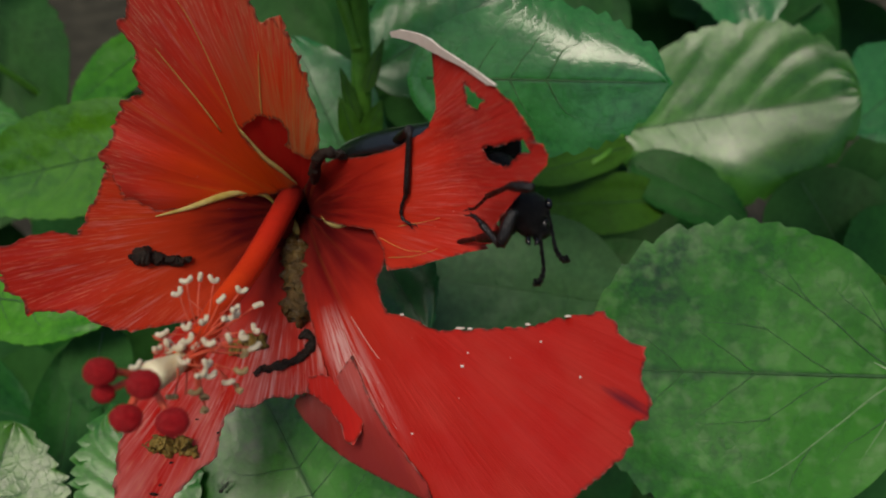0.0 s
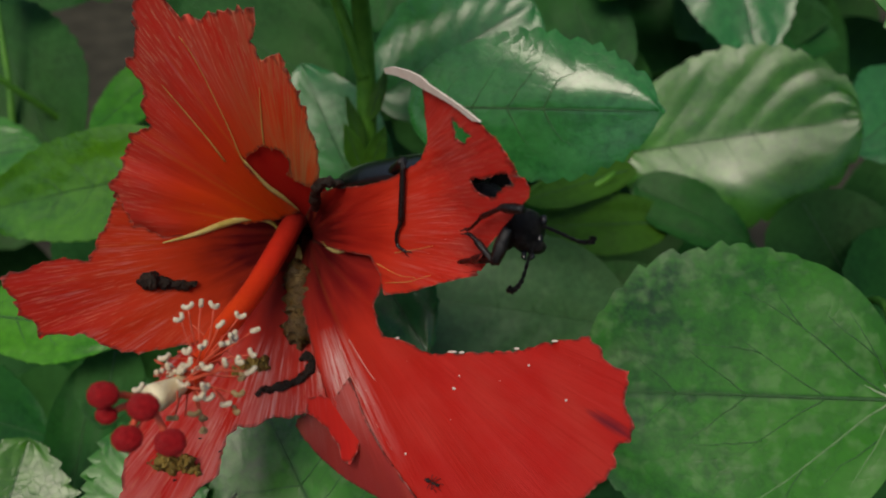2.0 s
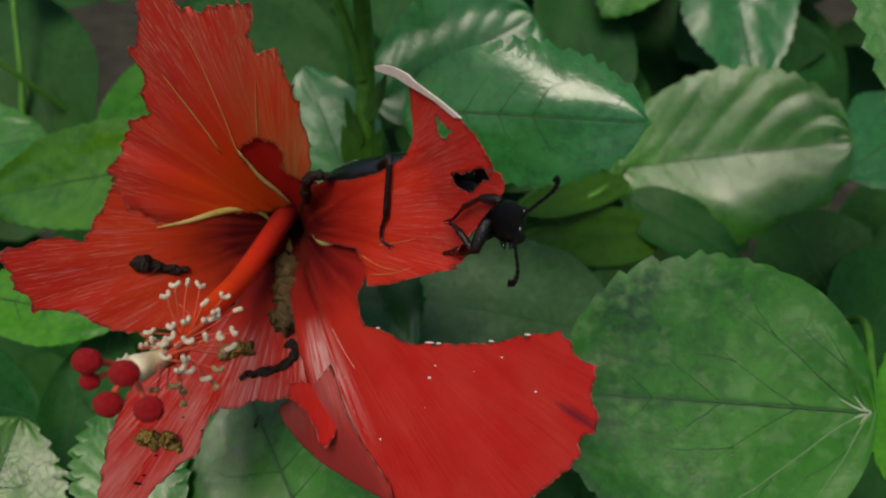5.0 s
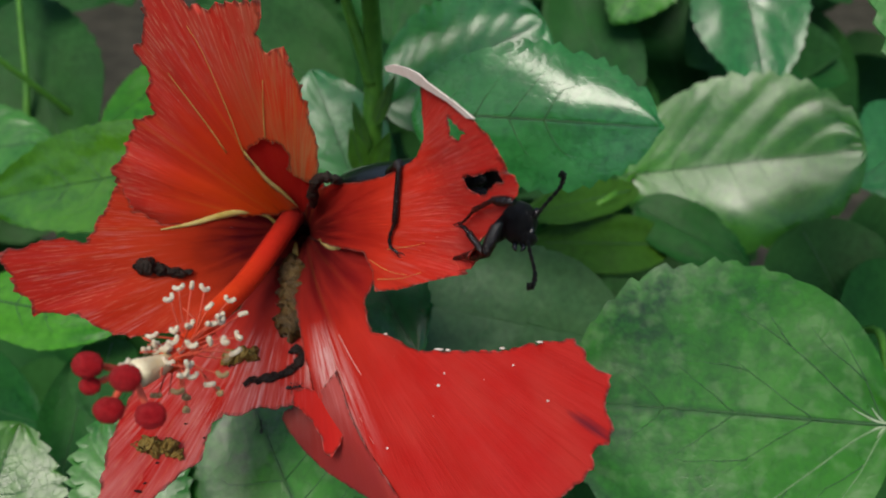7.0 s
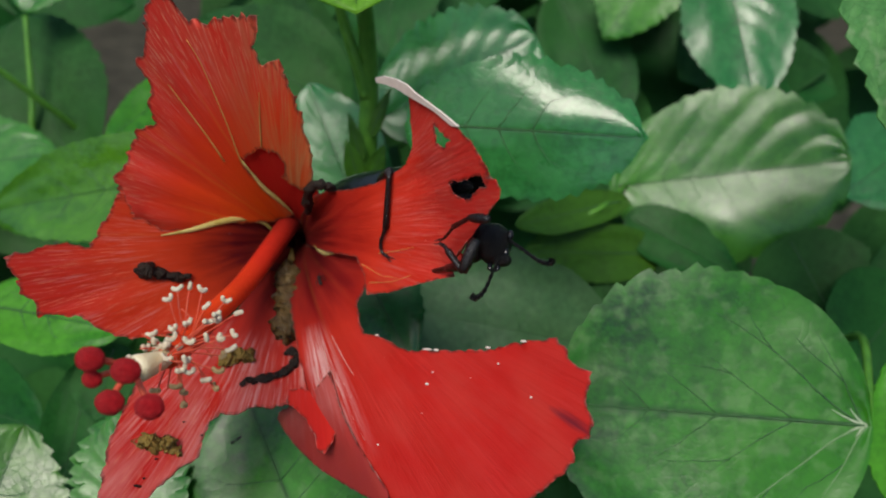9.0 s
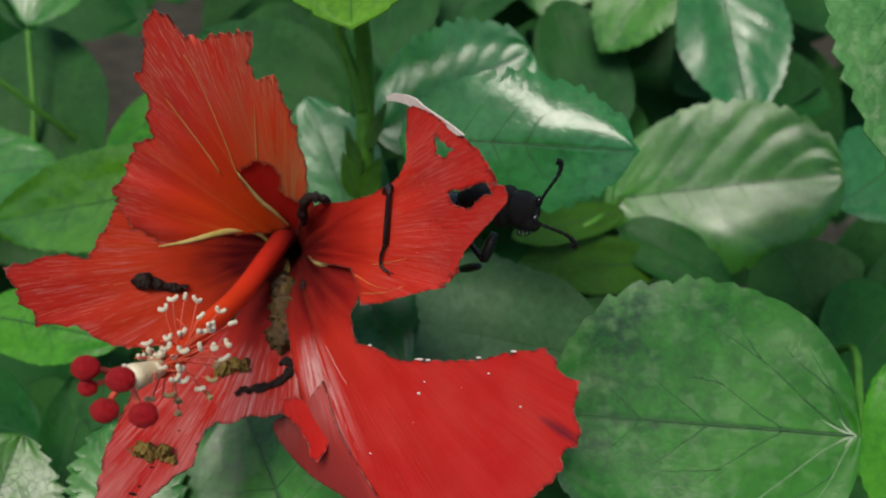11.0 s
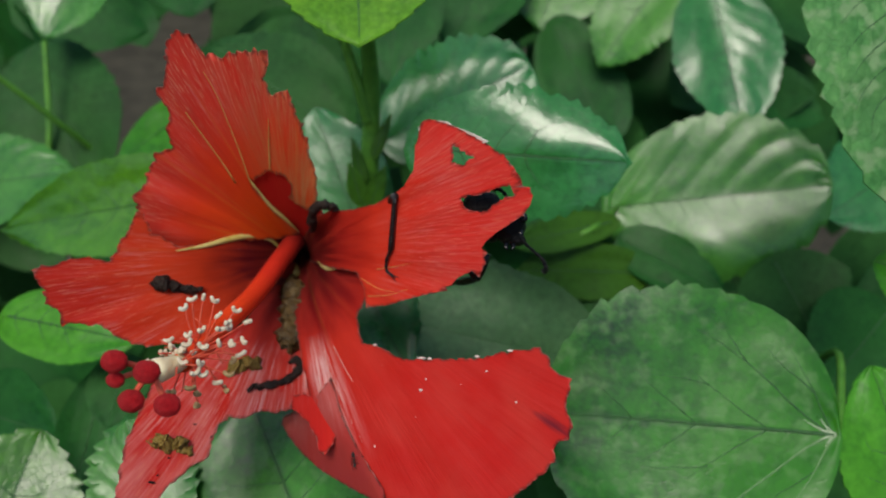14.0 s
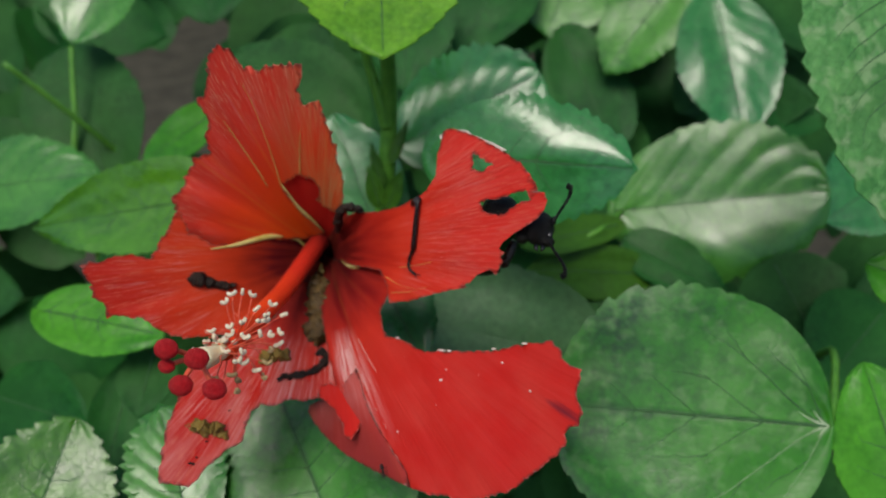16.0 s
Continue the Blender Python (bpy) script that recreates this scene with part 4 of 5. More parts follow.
FEELERS = [(0.0, -82, -84), (0.5, -50, -106), (1.0, -44, -103), (1.5, -27, -97), (2.0, -27, -107), (2.5, 0, -100), (3.0, 22, -86), (3.5, 18, -90), (4.0, 20, -91), (4.5, 30, -87),
           (7.0, 50, -74), (7.5, -50, -96), (8.0, -36, -111), (8.5, 6, -88), (9.0, -36, -109), (9.2, -36, -109), (10.2, 20, -60), (11.3, 69, -16), (11.5, 78, -18), (12.0, 85, -30),
           (12.5, 120, -28), (13.0, 125, -34), (13.5, 125, -36), (14.0, 125, -40), (14.5, 120, -42), (15.0, 115, -48), (15.5, 85, -46), (16.0, 59, -54)]


def move_beetle():
    def depth(t):
        return float(np.interp(t, (0, 9.2, 11.3, 11.6, 12.2, 15.5, 16), (-52.5, -52.5, -53, -53, -49, -49, -53)))
    def late(t):
        return float(np.interp(t, (9.2, 11.3, 12.0, 14.5, 15.5, 16), (0, 3.7, 5.8, 5.6, 4.8, 2.8)))
    walk(beetle, [(t, FLOWER @ Matrix.Translation(Vector((x, y, z)) / 1000) @ BODY) for t, x, y, z in
                  ((0, 0, 0, 0), (4.7, 0, 0, -0.2), (7, 0, 0.3, -0.8), (9.2, 0, 0.4, -0.9), (11.3, 0.6, 2.4, -3.4), (16, 0.6, 2.4, -3.4))])
    walk(middle_leg, [(t, INTO @ Matrix.Translation(Vector((0.5 * z, -1.6 * z, z)) / 1000) @ BODY) for t, z in ((0, 0), (9.2, 0), (11.3, 1.8), (16, 1.8))])
    rows = [(t, INTO @ Matrix.Translation(Vector((x, depth(t) - 0.5 * late(t), z + late(t))) / 1000)) for t, x, z in HEAD_PATH]
    walk(head, rows)
    rest = BODY @ Vector((half * 1.03, 0, 0)) * 1000
    walk(pronotum, [(t, INTO @ Matrix.Translation((Vector(p) - rest) / 1000 * f) @ BODY) for t, p, f in ((0, rest + Vector((-3.5, 1.0, -4.0)), 1), (9.2, rest + Vector((-3.5, 1.0, -4.0)), 1), (11.3, (40.6, -50.5, 11.2), 1), (16, (41.4, -50.5, 11.2), 1))])
    # the front legs grip the petal's face, then let go and reach behind it
    for k, (one, share) in enumerate(zip(front_legs, (0.7, 0.8, 0.5))):
        rows = []
        for t, x, z in HEAD_PATH:
            back = float(np.interp(t, (0, 9.2, 10.2, 15.6, 16), (0, 0, 16, 16, 9)))
            rows.append((t, INTO @ Matrix.Translation(Vector(((x - 44.0) * share, back, (z + 0.3) * share + min(1.8, late(t)))) / 1000) @ BODY))
        walk(one, rows)
    for k, (one, root) in enumerate(zip(feelers, (Vector((0.0023, -0.0021, 0.0006)), Vector((0.0012, -0.0023, -0.0018))))):
        rows = []
        for t, *angles in FEELERS:
            a = radians(angles[k])
            way = Vector((math.cos(a), -0.25, math.sin(a)))
            rows.append((t, Matrix.Translation(root) @ basis(way, (-math.sin(a), 0, math.cos(a))).to_4x4()))
        walk(one, rows)


# ---- ants ----
def ant(label, size=1.0):
    """A small ant that stands on its x-y plane and looks along +x."""
    root = thing("ant", Matrix(), label, "ant", "ants")
    for name, x, rx, ry in (("ant_head", 1.05, 0.36, 0.3), ("thorax", 0.25, 0.5, 0.22), ("gaster", -0.85, 0.62, 0.36)):
        bm = bmesh.new()
        ball(bm, Vector((x, 0, 0.45)) * size / 1000, (rx * size / 1000, ry * size / 1000, ry * size / 1000), segments=12, rings=8)
        part(name, bm, ant_black, root)
    for x, spread in ((0.5, 0.5), (0.25, 0.0), (0.0, -0.6)):
        for s in (-1, 1):
            line = [Vector((x, s * 0.15, 0.42)), Vector((x + spread * 0.5, s * 0.7, 0.75)), Vector((x + spread, s * 1.15, 0.0))]
            part("ant_leg", tube(bmesh.new(), [p * size / 1000 for p in line], 0.00006 * size, 5), ant_black, root)
    for s in (-1, 1):
        line = [Vector((1.3, s * 0.12, 0.55)), Vector((1.6, s * 0.45, 0.75)), Vector((2.0, s * 0.5, 0.4))]
        part("feeler", tube(bmesh.new(), [p * size / 1000 for p in line], 0.00005 * size, 5), ant_black, root)
    return root


ants = [ant("tiny black ant running over the broad petal"), ant("tiny black ant on the leaf below the flower"), ant("tiny black ant on the torn petal")]


def trail(who, stops):
    """Walks an ant through (seconds, place in the bush space in mm, outward way), turning it along its line."""
    rows, last = [], None
    for k, (t, p, out) in enumerate(stops):
        ahead = Vector(stops[min(k + 1, len(stops) - 1)][1]) - Vector(stops[max(k - 1, 0)][1])
        if ahead.length < 0.05:
            ahead = last or Vector((1, 0, 0.2))
        ahead.normalize()
        if last and last.angle(ahead) > 1.3:
            mid = (last + ahead + Vector((0.05, 0, 0.05))).normalized()
            rows.append(((rows[-1][0] * 0.35 + t * 0.65), BUSH @ Matrix.Translation((Vector(stops[k - 1][1]) * 0.35 + Vector(p) * 0.65) / 1000) @ basis(mid, out).to_4x4()))
        rows.append((t, BUSH @ Matrix.Translation(Vector(p) / 1000) @ basis(ahead, out).to_4x4()))
        last = ahead
    walk(who, rows)


def move_ants():
    def over(shape, u, v):
        e = 0.3
        p = THROAT + Vector((u, lift(SHAPES[shape], u, v), v))
        n = Vector((lift(SHAPES[shape], u + e, v) - lift(SHAPES[shape], u - e, v), -2 * e, lift(SHAPES[shape], u, v + e) - lift(SHAPES[shape], u, v - e))).normalized()
        return p + n * 0.35, n
    run = [(0.0, 7.0, -33.4), (0.6, 7.6, -32.0), (0.9, 9.4, -30.0), (1.1, 9.9, -28.7), (1.3, 12.5, -26.5), (1.5, 17.3, -26.4), (1.7, 24.3, -32.6), (1.9, 25.3, -41.5), (2.1, 33.3, -42.5), (2.3, 37.3, -33.6),
           (2.5, 33.8, -28.3), (2.7, 34.1, -23.4), (2.9, 36.3, -21.9), (3.1, 43.9, -23.9), (3.3, 53.0, -22.6), (3.5, 53.1, -19.4), (3.7, 55.6, -20.0)]
    stops = [(t, *over("lower", u, v)) for t, u, v in run]
    back = [(t, THROAT + Vector((u, lift(SHAPES["lower"], u, v) + 1.2, v)), Vector((0.3, 1, -0.2))) for t, u, v in ((4.1, 52, -24), (6.0, 40, -30), (10, 30, -30), (16, 26, -34))]
    trail(ants[0], stops + [(3.9, THROAT + Vector((57.2, lift(SHAPES["lower"], 57.2, -22), -22)), Vector((1, 0.1, 0.3)))] + back)
    leaf = Vector((0.1, -1, 0.25))
    trail(ants[1], [(t, Vector(p), leaf) for t, p in ((0, (-44, 165, -48)), (3.3, (-40, 165, -43)), (3.7, (-38, 165, -39.8)), (4.0, (-36.4, 165, -38.6)), (4.5, (-34.9, 165, -34.5)), (6.8, (-34.6, 165, -33.1)),
                                                    (7.3, (-34.6, 165, -33.7)), (7.6, (-37.3, 165, -35.9)), (8.8, (-40.6, 165, -37.1)), (9.2, (-36.5, 165, -34.9)), (12, (-28, 166, -30)), (14.6, (-22, 166, -42)), (15.2, (-17.4, 165, -47.4)), (16, (-14, 165, -52)))])
    stops = [(t, *over(s, u, v)) for t, s, u, v in ((0, "hanging", 9.5, -34.2), (4.5, "hanging", 8, -33.2), (6.8, "hanging", 2.6, -30.8), (7.0, "hanging", 4.5, -30.8), (7.3, "hanging", 5.2, -30.4), (7.6, "hanging", 7.0, -27.1),
                                                    (8.0, "lower", 11, -25.4), (8.4, "lower", 13.2, -17.1), (8.8, "lower", 10.7, -13.0), (9.0, "lower", 8.9, -9.7), (9.2, "lower", 6.6, -6.0), (10.4, "lower", 5.0, -6.8),
                                                    (11.6, "lower", 6.6, -10.5), (12.5, "lower", 8.3, -15.5), (13.0, "lower", 14.4, -25.6), (13.6, "lower", 19.0, -34), (14.2, "lower", 21.0, -43), (16, "lower", 22, -46))]
    trail(ants[2], stops)


# ---- leaves and stems ----
class Blade:
    """The surface of a leaf that lies along +x from its stalk, blade up +z."""

    def __init__(self, length, width, teeth=0.02, heart=0.0, cup=0.12, droop=0.06, seed=0.0, wavy=0.025, tip=0.75, quilt=0.0, count=6, curl=None, hem=0.0):
        self.curl, self.hem = curl, hem
        self.length, self.width, self.teeth, self.heart, self.cup, self.droop = length, width, teeth, heart, cup, droop
        self.seed, self.wavy, self.tip, self.quilt, self.count = seed, wavy, tip, quilt, count
        peak = 0.5 / (0.5 + tip)
        self.top = peak ** 0.5 * (1 - peak) ** tip

    def at(self, s, q, up=0.0):
        form = max(0.0, s) ** 0.5 * max(0.0, 1 - s) ** self.tip / self.top
        form *= 1 + 0.09 * noise.noise((s * 3.6, self.seed, 4 if q > 0 else -4)) * min(1, 3 * s)
        saw = (s * 13 + 0.5 * noise.noise((s * 5, self.seed, 0))) % 1.0
        tooth = self.teeth * (1 - saw) ** 0.8 * min(1.0, max(0.08, (s - 0.12) * 4)) * (0.75 + 0.5 * noise.noise((s * 9, self.seed, q)))
        y = q * form * self.width / 2 * (1 + (tooth * 1.7 if abs(q) > 0.84 else 0))
        x = self.length * (s - self.heart * abs(q) ** 1.5 * (1 - s) ** 2.5) + (tooth * self.length * 0.5 if abs(q) > 0.9 else 0)
        fold = abs(((s - 0.4 * abs(q)) * self.count) % 1.0 - 0.5) * 2
        z = self.cup * (math.sqrt(y * y + (0.06 * self.width) ** 2) - 0.06 * self.width) - self.droop * self.length * s * s + self.wavy * self.length * noise.noise((s * 2.6 + self.seed, q * 1.8, self.seed)) * (0.3 + abs(q))
        z += self.quilt * (1.0 if q > 0 else 0.2) * self.length * (1 - (1 - fold) ** 2) * min(1, 5 * (1 - abs(q))) * min(1, 4 * abs(q)) + up
        reach = abs(y) / max(1e-6, form * self.width / 2)
        if self.curl and q > 0.05:  # one upper corner bends away
            z -= self.curl[1] * (reach - 0.05) ** 2 * form * self.width / 2 * max(0.0, min(1.0, (s - self.curl[0]) * 2.5))
        if q < 0 and reach > 0.4:  # the lower rim bends away
            z -= self.hem * (reach - 0.4) ** 2 * form * self.width / 2
        return Vector((x, y, z))

    def fill(self, bm, ns=92, nv=14):
        uvl = bm.loops.layers.uv.verify()
        grid = []
        for i in range(ns + 1):
            s = i / ns
            grid.append([(bm.verts.new(self.at(s, j / nv)), (s, j / nv)) for j in range(-nv, nv + 1)])
        for a, b in zip(grid, grid[1:]):
            for j in range(2 * nv):
                quad = (a[j], b[j], b[j + 1], a[j + 1])
                g = bm.faces.new([v for v, _ in quad])
                for loop, (_, uv) in zip(g.loops, quad):
                    loop[uvl].uv = uv
        return bm


def leaf_pose(base, tip, face=(0, -1, 0.12)):
    """The pose of a leaf from its stalk to its tip, blade turned towards face, a way in the bush space."""
    x = (tip - base).normalized()
    out = (BUSH.to_3x3() @ Vector(face)).normalized()
    z = (out - x * out.dot(x)).normalized()
    return Matrix.Translation(base) @ Matrix((x, z.cross(x), z)).transposed().to_4x4()


def hibiscus_leaf(base, tip, width, mat, label, face=(0, -1, 0.12), teeth=0.035, heart=0.08, cup=0.12, droop=0.05, wavy=0.025, point=0.75, quilt=0.0, ribs=0, rib=0.3, rib_mat=None, palm=False, stalk=None, curl=None, count=6, hem=0.0):
    """A leaf with its blade, midrib, side veins and, where it shows, its stalk."""
    a, b = spot(*base), spot(*tip)
    blade = Blade((b - a).length, width / 1000, teeth, heart, cup, droop, sum(base) % 37, wavy, point, quilt, count, curl, hem)
    root = part("leaf", blade.fill(bmesh.new()), mat)
    root.matrix_world = leaf_pose(a, b, face)
    skin(root, 0.3)
    rib_mat = rib_mat or vein_leaf
    line = [blade.at(0.01 + 0.95 * k / 16, 0.0, 0.00018) for k in range(17)]
    part("midrib", tube(bmesh.new(), line, [rib / 1000 * (1.15 - k / 17) for k in range(17)], 6), rib_mat, root)
    if palm:
        fans = [((0.0, 0.0), (0.3, 0.52), (0.56, 0.78)), ((0.0, 0.0), (0.08, 0.5), (0.2, 0.86)), ((0.22, 0.0), (0.42, 0.3), (0.62, 0.6)), ((0.46, 0.0), (0.62, 0.26), (0.78, 0.55)), ((0.68, 0.0), (0.78, 0.22), (0.88, 0.45)),
                ((0.3, 0.52), (0.36, 0.7), (0.38, 0.85)), ((0.42, 0.3), (0.58, 0.34), (0.72, 0.36)), ((0.08, 0.5), (0.2, 0.6), (0.3, 0.85))]
    else:
        fans = [((0.05 + 0.62 * k / ribs, 0.0), (0.14 + 0.62 * k / ribs, 0.45), (0.27 + 0.62 * k / ribs, 0.86 if k < ribs - 1 else 0.6)) for k in range(ribs)]
    for k, fan in enumerate(fans):
        for side in (-1, 1):
            shift = 0.03 * noise.noise((k * 3.1, side * 2.2, sum(base)))
            way = curve([Vector((s + (shift if j else 0), side * q, 0)) for j, (s, q) in enumerate(fan)], 12)
            line = [blade.at(p.x + 0.006 * noise.noise((p.x * 30, k, side)), max(-0.95, min(0.95, p.y + 0.012 * noise.noise((p.x * 25, k + 9, side)))), 0.00008) for p in way]
            thick = rib / 1000 * (0.7 if k < 2 or not palm else 0.45)
            part("vein", tube(bmesh.new(), line, [thick * (1.1 - j / 13) for j in range(13)], 5), vein_fresh if palm and k < 2 and side > 0 else rib_mat, root)
    if palm:
        for q, reach in ((0.0, 0.1), (0.5, 0.1), (-0.5, 0.15), (0.8, 0.07), (-0.8, 0.1)):
            line = [blade.at(0.004 + reach * (1 - 0.6 * abs(q)) * j / 6, q * 0.28 * j / 6, 0.00022) for j in range(7)]
            part("vein", tube(bmesh.new(), line, [0.00036 * (1.1 - j / 6.5) for j in range(7)], 6), vein_light, root, "pale vein joint")
    if stalk:
        pts = curve([a] + [spot(*p) for p in stalk], 14)
        inv = root.matrix_world.inverted()
        part("leaf_stalk", tube(bmesh.new(), [inv @ p for p in pts], [0.0009 + 0.0004 * k / 14 for k in range(15)], 8), stem_green, root, "green leaf stalk")
    return tagged(root, label, "leaf", "hibiscus leaves")


def stem(label, points, radii, mat, name="stem"):
    pts = curve([spot(*p) for p in points], 24)
    rs = [np.interp(k / 24, np.linspace(0, 1, len(radii)), radii) / 1000 * (1 + 0.05 * noise.noise((k * 0.7, radii[0], 0))) for k in range(25)]
    return tagged(part(name, tube(bmesh.new(), pts, rs, 12), mat), label, "stem", "stems")


hibiscus_leaf((94.4, 165, -25.8), (29.7, 173, -25.5), 63.5, leaf_broad, "broad glossy green hibiscus leaf with dark veins", teeth=0.042, heart=0.02, point=0.5, ribs=5, rib=0.42, palm=True, face=(0.08, -1, -0.01), cup=0.05, droop=0.03, stalk=[(104, 185, -18), (116, 215, -8), (128, 260, -12)])
hibiscus_leaf((-4.0, 181, 38.0), (47.1, 172, 34.9), 32, leaf_teal, "dark green toothed hibiscus leaf with a shining tip", point=0.62, teeth=0.065, face=(-0.14, -1, -0.27), ribs=4, cup=-0.02, wavy=0.008, curl=(0.25, 0.36), droop=0.0)
hibiscus_leaf((-19.4, 246, 54.8), (26.0, 240, 80.9), 39.5, leaf_teal, "green toothed leaf with pale shine", point=0.5, teeth=0.08, face=(0.06, -1, 0.0), quilt=0.004, ribs=4, rib=0.2, cup=0.1)
hibiscus_leaf((62.7, 279, 40.4), (132.2, 258, 49.0), 56, leaf_gloss, "glossy green hibiscus leaf with pale bands of shine", point=0.52, teeth=0.055, face=(-0.23, -1, 0.04), quilt=0.01, count=5.2, ribs=5, rib=0.22, cup=0.13, hem=0.55, droop=0.02, wavy=0.012, stalk=[(52, 262, 30), (42, 262, 24), (24, 262, 10), (4, 262, -20)])
hibiscus_leaf((104.6, 312, 140.1), (116.6, 303, 82.2), 43.6, leaf_teal, "green hibiscus leaf hanging tip down", face=(0.0, -1, -0.16), droop=0.1, ribs=3, quilt=0.003, point=0.6, cup=0.05)
hibiscus_leaf((88.3, 316, 151.2), (59.6, 318, 109.4), 36.1, leaf_mid, "green leaf with a shining edge", face=(-0.16, -1, 0.04), ribs=3, teeth=0.05, cup=0.18, droop=0.1)
hibiscus_leaf((41.9, 335, 130.2), (66.2, 330, 75.9), 37.9, leaf_shaded_back, "dull green rounded leaf in shade", face=(-0.05, -1, -0.16), cup=-0.12, point=0.45, teeth=0.02)
hibiscus_leaf((44.7, 340, 167.8), (34.4, 335, 129.4), 50, leaf_mid, "green leaf high in the bush", face=(0, -1, 0.2))
hibiscus_leaf((15.8, 330, 164.6), (-6.5, 320, 114.2), 42, leaf_shaded_back, "blue-green leaf high in the bush", face=(0, -1, 0.28))
hibiscus_leaf((99, 152, 95.8), (104.8, 149, 20.4), 42, leaf_spotted, "light green speckled leaf with toothed edge", teeth=0.06, ribs=8, rib=0.32, quilt=0.005, count=8, face=(0.1, -1, 0.1), cup=0.05)
hibiscus_leaf((-21.8, 165, 95.7), (-15.8, 149, 53.4), 46, leaf_young, "yellow-green young leaf above the flower", point=0.8, face=(0, -0.85, 0.3), ribs=5, rib=0.35, droop=0, wavy=0.01)
hibiscus_leaf((-75.6, 222, 28.8), (-146.6, 236, 16.4), 30.9, leaf_lush, "green leaf with a raised edge beside the petals", teeth=0.03, face=(0.1, -1, 0.1), cup=0.3, ribs=4, point=0.9, quilt=0.004)
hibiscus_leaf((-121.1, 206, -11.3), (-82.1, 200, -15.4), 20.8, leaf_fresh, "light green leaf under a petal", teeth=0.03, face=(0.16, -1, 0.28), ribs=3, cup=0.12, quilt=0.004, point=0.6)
hibiscus_leaf((-105.4, 180, -73.4), (-98.5, 187, -39.7), 34.2, leaf_lush, "shining toothed leaf low in the bush", teeth=0.09, face=(0.3, -1, 0.34), ribs=4, cup=0.14, quilt=0.004)
hibiscus_leaf((-53.8, 160, -62.8), (-68.6, 169, -32.9), 21.6, leaf_gloss, "toothed grey-green leaf under the torn petal", teeth=0.13, face=(0.12, -1, 0.4), ribs=4, quilt=0.008, cup=0.1, point=0.5)
hibiscus_leaf((-16, 160, -67), (-40.9, 172, -25.9), 52, leaf_broad, "green leaf below the flower", teeth=0.03, face=(0.1, -1, -0.2), ribs=5, rib=0.25, point=0.6)
hibiscus_leaf((46.5, 222, -14.9), (-15.3, 212, -5.2), 45, leaf_soft, "dull grey-green leaf behind the beetle", face=(-0.1, -1, 0.16), point=0.6, quilt=0.005, ribs=4, rib=0.2, cup=0.1)
hibiscus_leaf((-20.4, 190, 8.7), (-3.8, 182, -18.1), 22, leaf_teal, "small toothed dark leaf behind the petals", teeth=0.05)
hibiscus_leaf((-25.6, 238, 20.1), (-42.8, 232, 60.7), 30.9, leaf_teal, "pale green leaf beside the stem", face=(-0.02, -1, 0.2), cup=0.1, teeth=0.015, quilt=0.005, ribs=3, rib=0.2)
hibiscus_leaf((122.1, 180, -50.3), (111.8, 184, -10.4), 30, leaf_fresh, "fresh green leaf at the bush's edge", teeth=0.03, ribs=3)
hibiscus_leaf((122.9, 170, 8.7), (107.7, 176, 14.9), 18, leaf_bright, "green leaf at the bush's edge")
hibiscus_leaf((-201.4, 280, 32.8), (-141.9, 270, 42.7), 38, leaf_gloss, "shining blue-green leaf behind the flower", face=(0.16, -1, 0.24), ribs=4, quilt=0.009, cup=0.1)
# faces away from the sun, in place of shade from other leaves
hibiscus_leaf((-149.5, 300, 41.1), (-180.1, 305, 103.4), 49.1, leaf_shaded, "dark green rounded leaf in shade", point=0.5, face=(0.4, -1, -0.55), cup=0.2)
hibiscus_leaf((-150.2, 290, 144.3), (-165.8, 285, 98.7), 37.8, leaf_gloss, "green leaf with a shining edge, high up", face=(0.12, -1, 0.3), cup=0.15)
hibiscus_leaf((-125, 320, 154.2), (-115.9, 310, 119.5), 44, leaf_shaded_back, "green leaf high in the bush", face=(0, -1, 0.2))
hibiscus_leaf((-42.6, 275, 62.9), (-95.8, 280, 97.3), 44, leaf_shaded, "blue-green leaf behind the upper petal")
hibiscus_leaf((-26.3, 300, 141.2), (-26.5, 290, 87.8), 40, leaf_shaded_back, "blue-green leaf behind the stem", face=(0, -1, 0.2))
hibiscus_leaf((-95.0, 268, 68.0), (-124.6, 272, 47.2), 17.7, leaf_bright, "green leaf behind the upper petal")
hibiscus_leaf((-151.6, 240, -42.1), (-114.0, 225, -46.8), 30.5, leaf_shaded_back, "dull green leaf low in the bush", face=(0.16, -1, 0.24), cup=0.2, quilt=0.004)
hibiscus_leaf((-99.9, 225, -28.5), (-102.5, 215, -66.6), 18.2, leaf_shaded_back, "grey-green leaf hanging low in the bush", face=(0.2, -1, 0.2), cup=0.25, point=0.6)
hibiscus_leaf((-89.3, 215, -21.9), (-89, 205, -40.4), 18, leaf_shaded, "small dark leaf under a petal")
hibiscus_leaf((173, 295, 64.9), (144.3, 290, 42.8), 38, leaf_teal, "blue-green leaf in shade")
hibiscus_leaf((114.5, 262, 21.7), (128.4, 255, -6.5), 38, leaf_shaded, "dark leaf behind the broad leaf")
hibiscus_leaf((147, 250, 5.9), (123.2, 240, -20.5), 38, leaf_shaded_back, "dark green leaf behind the broad leaf")
hibiscus_leaf((64.7, 272, 27.5), (99.5, 266, 9.9), 21, leaf_shaded_back, "green leaf under the shining leaf")
hibiscus_leaf((41, 240, -4.1), (69.3, 225, -39.3), 40, leaf_shaded, "dark leaf behind the broad leaf")
hibiscus_leaf((-83.5, 310, 113.4), (-60.4, 300, 91.6), 30, leaf_shaded, "dark leaf behind the upper petal")

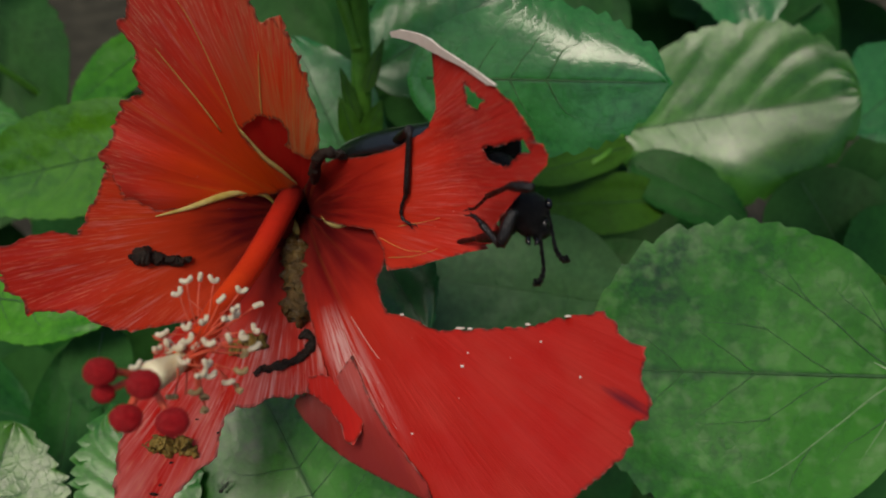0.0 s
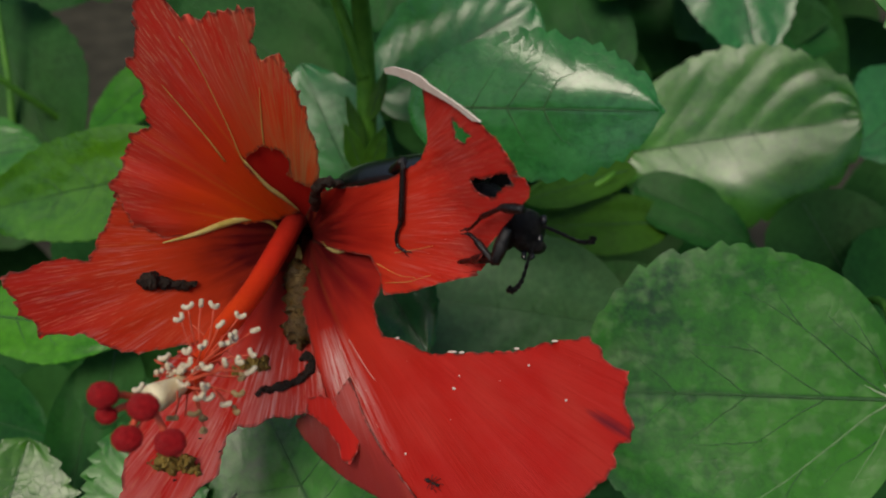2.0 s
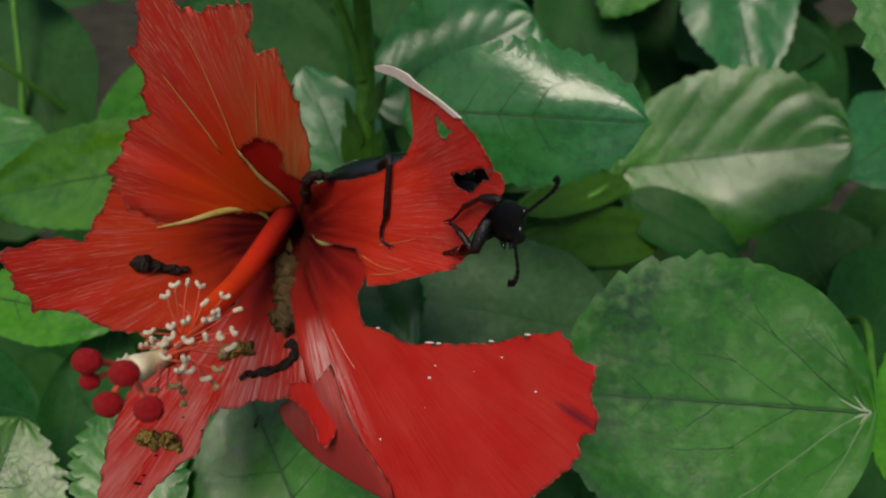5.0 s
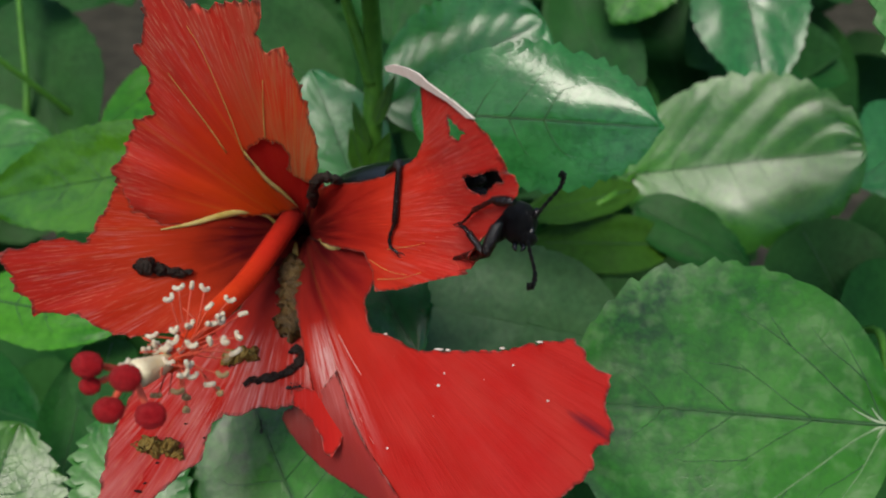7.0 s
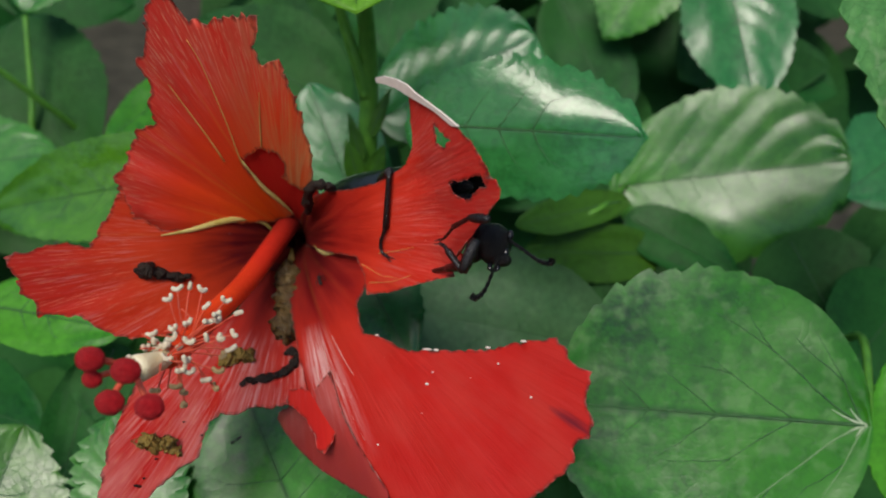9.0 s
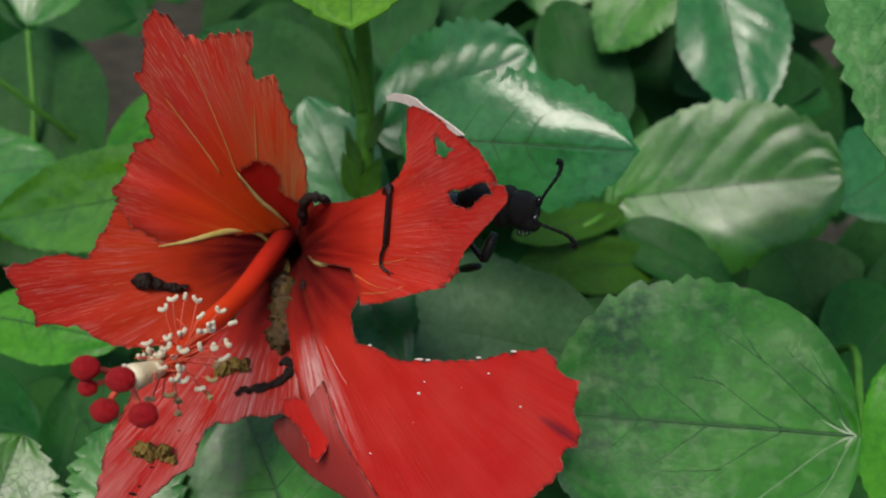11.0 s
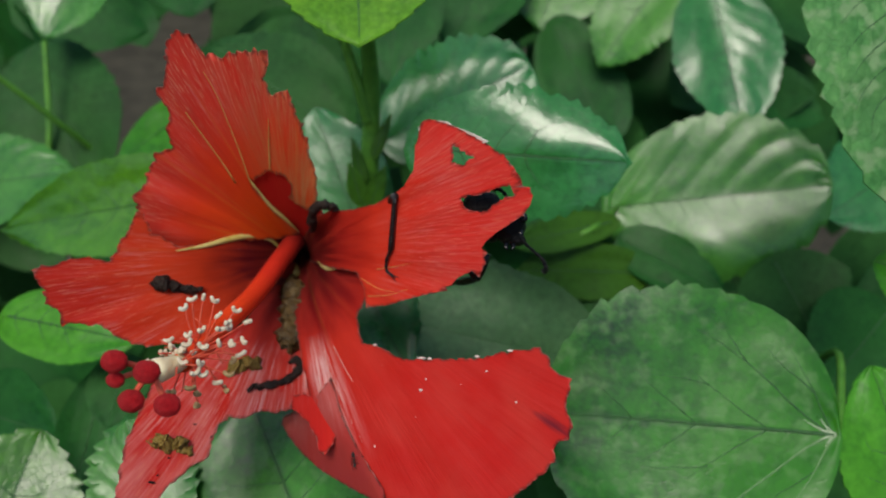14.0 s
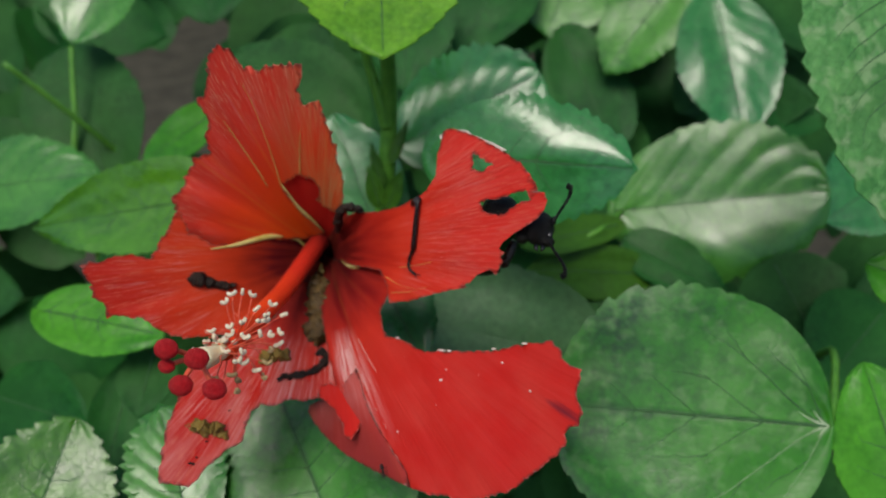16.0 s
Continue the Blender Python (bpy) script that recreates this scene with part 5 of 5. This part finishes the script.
hibiscus_leaf((59.2, 266, 33), (24, 250, 22), 13, leaf_lime, "small yellow-green leaf beside a leaf stalk", face=(-0.1, -1, 0.1), teeth=0.02, point=0.6)
hibiscus_leaf((72, 272, 16), (28, 256, 14), 20, leaf_lime, "yellow-green leaf in half shade", face=(-0.1, -1, 0.0), teeth=0.02, point=0.6)


stem("upright green hibiscus stem behind the flower", [(-21, 168, 84), (-21.5, 200, 69), (-21.4, 212, 56), (-22, 220, 40), (-23.3, 232, 20), (-26, 265, -40), (-30, 330, -140)], (1.4, 2.4, 2.6, 2.9, 3.3, 4, 4), stem_green)
stem("thinner green side shoot beside the stem", [(-31, 186, 86), (-28.5, 200, 72), (-24.5, 208, 60), (-22, 213, 52)], (1.1, 1.4, 1.7, 2.0), stem_green, "shoot")
for base, tip, wide, turn in (((-23, 216, 34), (-26.5, 212, 47), 4, (0.3, -1, 0.1)), ((-20, 214, 42), (-15.5, 210, 54), 4.2, (-0.3, -1, 0.1)), ((-23, 215, 28), (-26.5, 210, 39), 6, (0.2, -1, 0.3)), ((-20, 215, 28), (-16, 209, 38), 6, (0, -1, 0.3))):
    tagged(hibiscus_leaf(base, tip, wide, leaf_lime, "narrow green stipule at the stem's node", face=turn, teeth=0.01, point=1.0, rib=0.15), category="stipule", group="stipules")
stem("thin green twig in shade", [(-167, 290, 98), (-165, 295, 71), (-163, 302, 40), (-150, 330, -20)], (0.9, 1.1, 1.4, 2), stem_green, "twig")
stem("thin green twig crossing in shade", [(-175, 258, 80), (-157, 285, 65), (-146, 312, 52), (-130, 360, 20)], (1.0, 1.2, 1.4, 2), stem_green, "twig")

# ---- deep foliage, ground ----
GAPS = [(-0.43, 0.27), (0.45, 0.095)]  # ways through the leaves to the bare soil, as slopes in the bush space


def thicket(name, label, count, mat, near, far, seed):
    """Many leaves of a deep thicket in one mesh."""
    rng, bm = random.Random(seed), bmesh.new()
    for k in range(count):
        size = rng.uniform(0.045, 0.08)
        one = Blade(size, size * rng.uniform(0.6, 0.8), 0.02, 0.08, 0.15, 0.12, rng.random() * 50, 0.03).fill(bmesh.new(), 14, 4)
        y = rng.uniform(near, far)
        base = spot(rng.uniform(-0.75, 0.75) * y, y, rng.uniform(-0.55, 0.66) * y)
        way = BUSH.to_3x3() @ Vector((rng.uniform(-1, 1), rng.uniform(-0.5, 0.3), rng.uniform(-1.1, 0.4)))
        here = BUSH.inverted() @ base * 1000
        if any(math.hypot(here.x / y - a, here.z / y - b) < 0.085 + size * 450 / y for a, b in GAPS):
            continue
        one.transform(leaf_pose(base, base + way.normalized() * size, (rng.uniform(-0.4, 0.4), -1, rng.uniform(-0.2, 0.5))))
        me = bpy.data.meshes.new("leaves")
        one.to_mesh(me)
        one.free()
        bm.from_mesh(me)
        bpy.data.meshes.remove(me)
    return tagged(part(name, bm, mat), label, "foliage", kind="stuff")


thicket("background_foliage", "dense dark green hibiscus foliage behind the flower", 520, leaf_shaded, 345, 760, 4)
thicket("background_foliage", "dense blue-green hibiscus foliage behind the flower", 170, leaf_shaded_back, 340, 600, 9)

bm = bmesh.new()
bmesh.ops.create_grid(bm, x_segments=60, y_segments=60, size=1.0)
for v in bm.verts:
    k = max(abs(v.co.x), abs(v.co.y))
    f = 1.2 + 2000 * k ** 9
    h = 0.03 * noise.noise(v.co * 9) * (1 - k)
    v.co = Vector((v.co.x * f, v.co.y * f + 0.6, h))
tagged(part("ground", bm, soil), "brown bare garden soil under the bush", "ground", kind="structure")


# unseen dark hedge, added round the bush to close off low sky light
bm = bmesh.new()
rings = []
for i in range(19):
    ring = []
    for k in range(120):
        a = 2 * math.pi * k / 120
        r = 3.4 + 0.3 * noise.noise((math.cos(a) * 7, math.sin(a) * 7, i * 0.6)) + 0.3 * max(0, i - 15) / 3
        ring.append(bm.verts.new((r * math.cos(a), r * math.sin(a) + 0.2, -0.03 + 0.085 * i)))
    rings.append(ring)
for a, b in zip(rings, rings[1:]):
    for k in range(120):
        bm.faces.new((a[k], a[(k + 1) % 120], b[(k + 1) % 120], b[k]))
skin(tagged(part("backdrop", bm, leaf_shaded), "unseen dark green hedge, added to block the low sky", "hedge", kind="structure"), 60)


def turn_about(shape, line, degrees):
    """A turn about a line across a petal, in the flower's space."""
    a, b = (on(shape, *p) for p in line)
    return Matrix.Translation((a + b) / 2) @ Matrix.Rotation(radians(degrees), 4, (b - a).normalized()) @ Matrix.Translation(-(a + b) / 2)


def bend(t):
    """How far the side petal is bent by the beetle's weight, 1 at first, 0 once it springs back."""
    return float(np.interp(t, (0, 9.2, 11.3, 11.5, 11.8, 16), (1, 1, 0.5, 0.28, 0, 0)))


def motions():
    times = (0, 9.2, 11.3, 11.5, 11.8, 16)
    for k, piece in enumerate(tip_pieces):
        rows = []
        for t in times:
            m = Matrix()
            for line in BENDS[:k + 1]:
                m = m @ turn_about("side", line, 4.5 * bend(t))
            rows.append((t, m))
        walk(piece, rows)
    walk(lobe_end, [(t, turn_about("side", LOBE_FOLD, LOBE_TURN * bend(t))) for t in times])
    pivot, end = on("side", 42.0, 17.3), on("side", 20.8, 25.2)
    swing = (end - pivot).rotation_difference(Vector((-6.5, 10, 3.2)))
    walk(rolled_rim, [(t, Matrix.Translation(pivot) @ Quaternion().slerp(swing, 1 - bend(t)).to_matrix().to_4x4() @ Matrix.Translation(-pivot)) for t in times])
    move_beetle()
    move_ants()


motions()
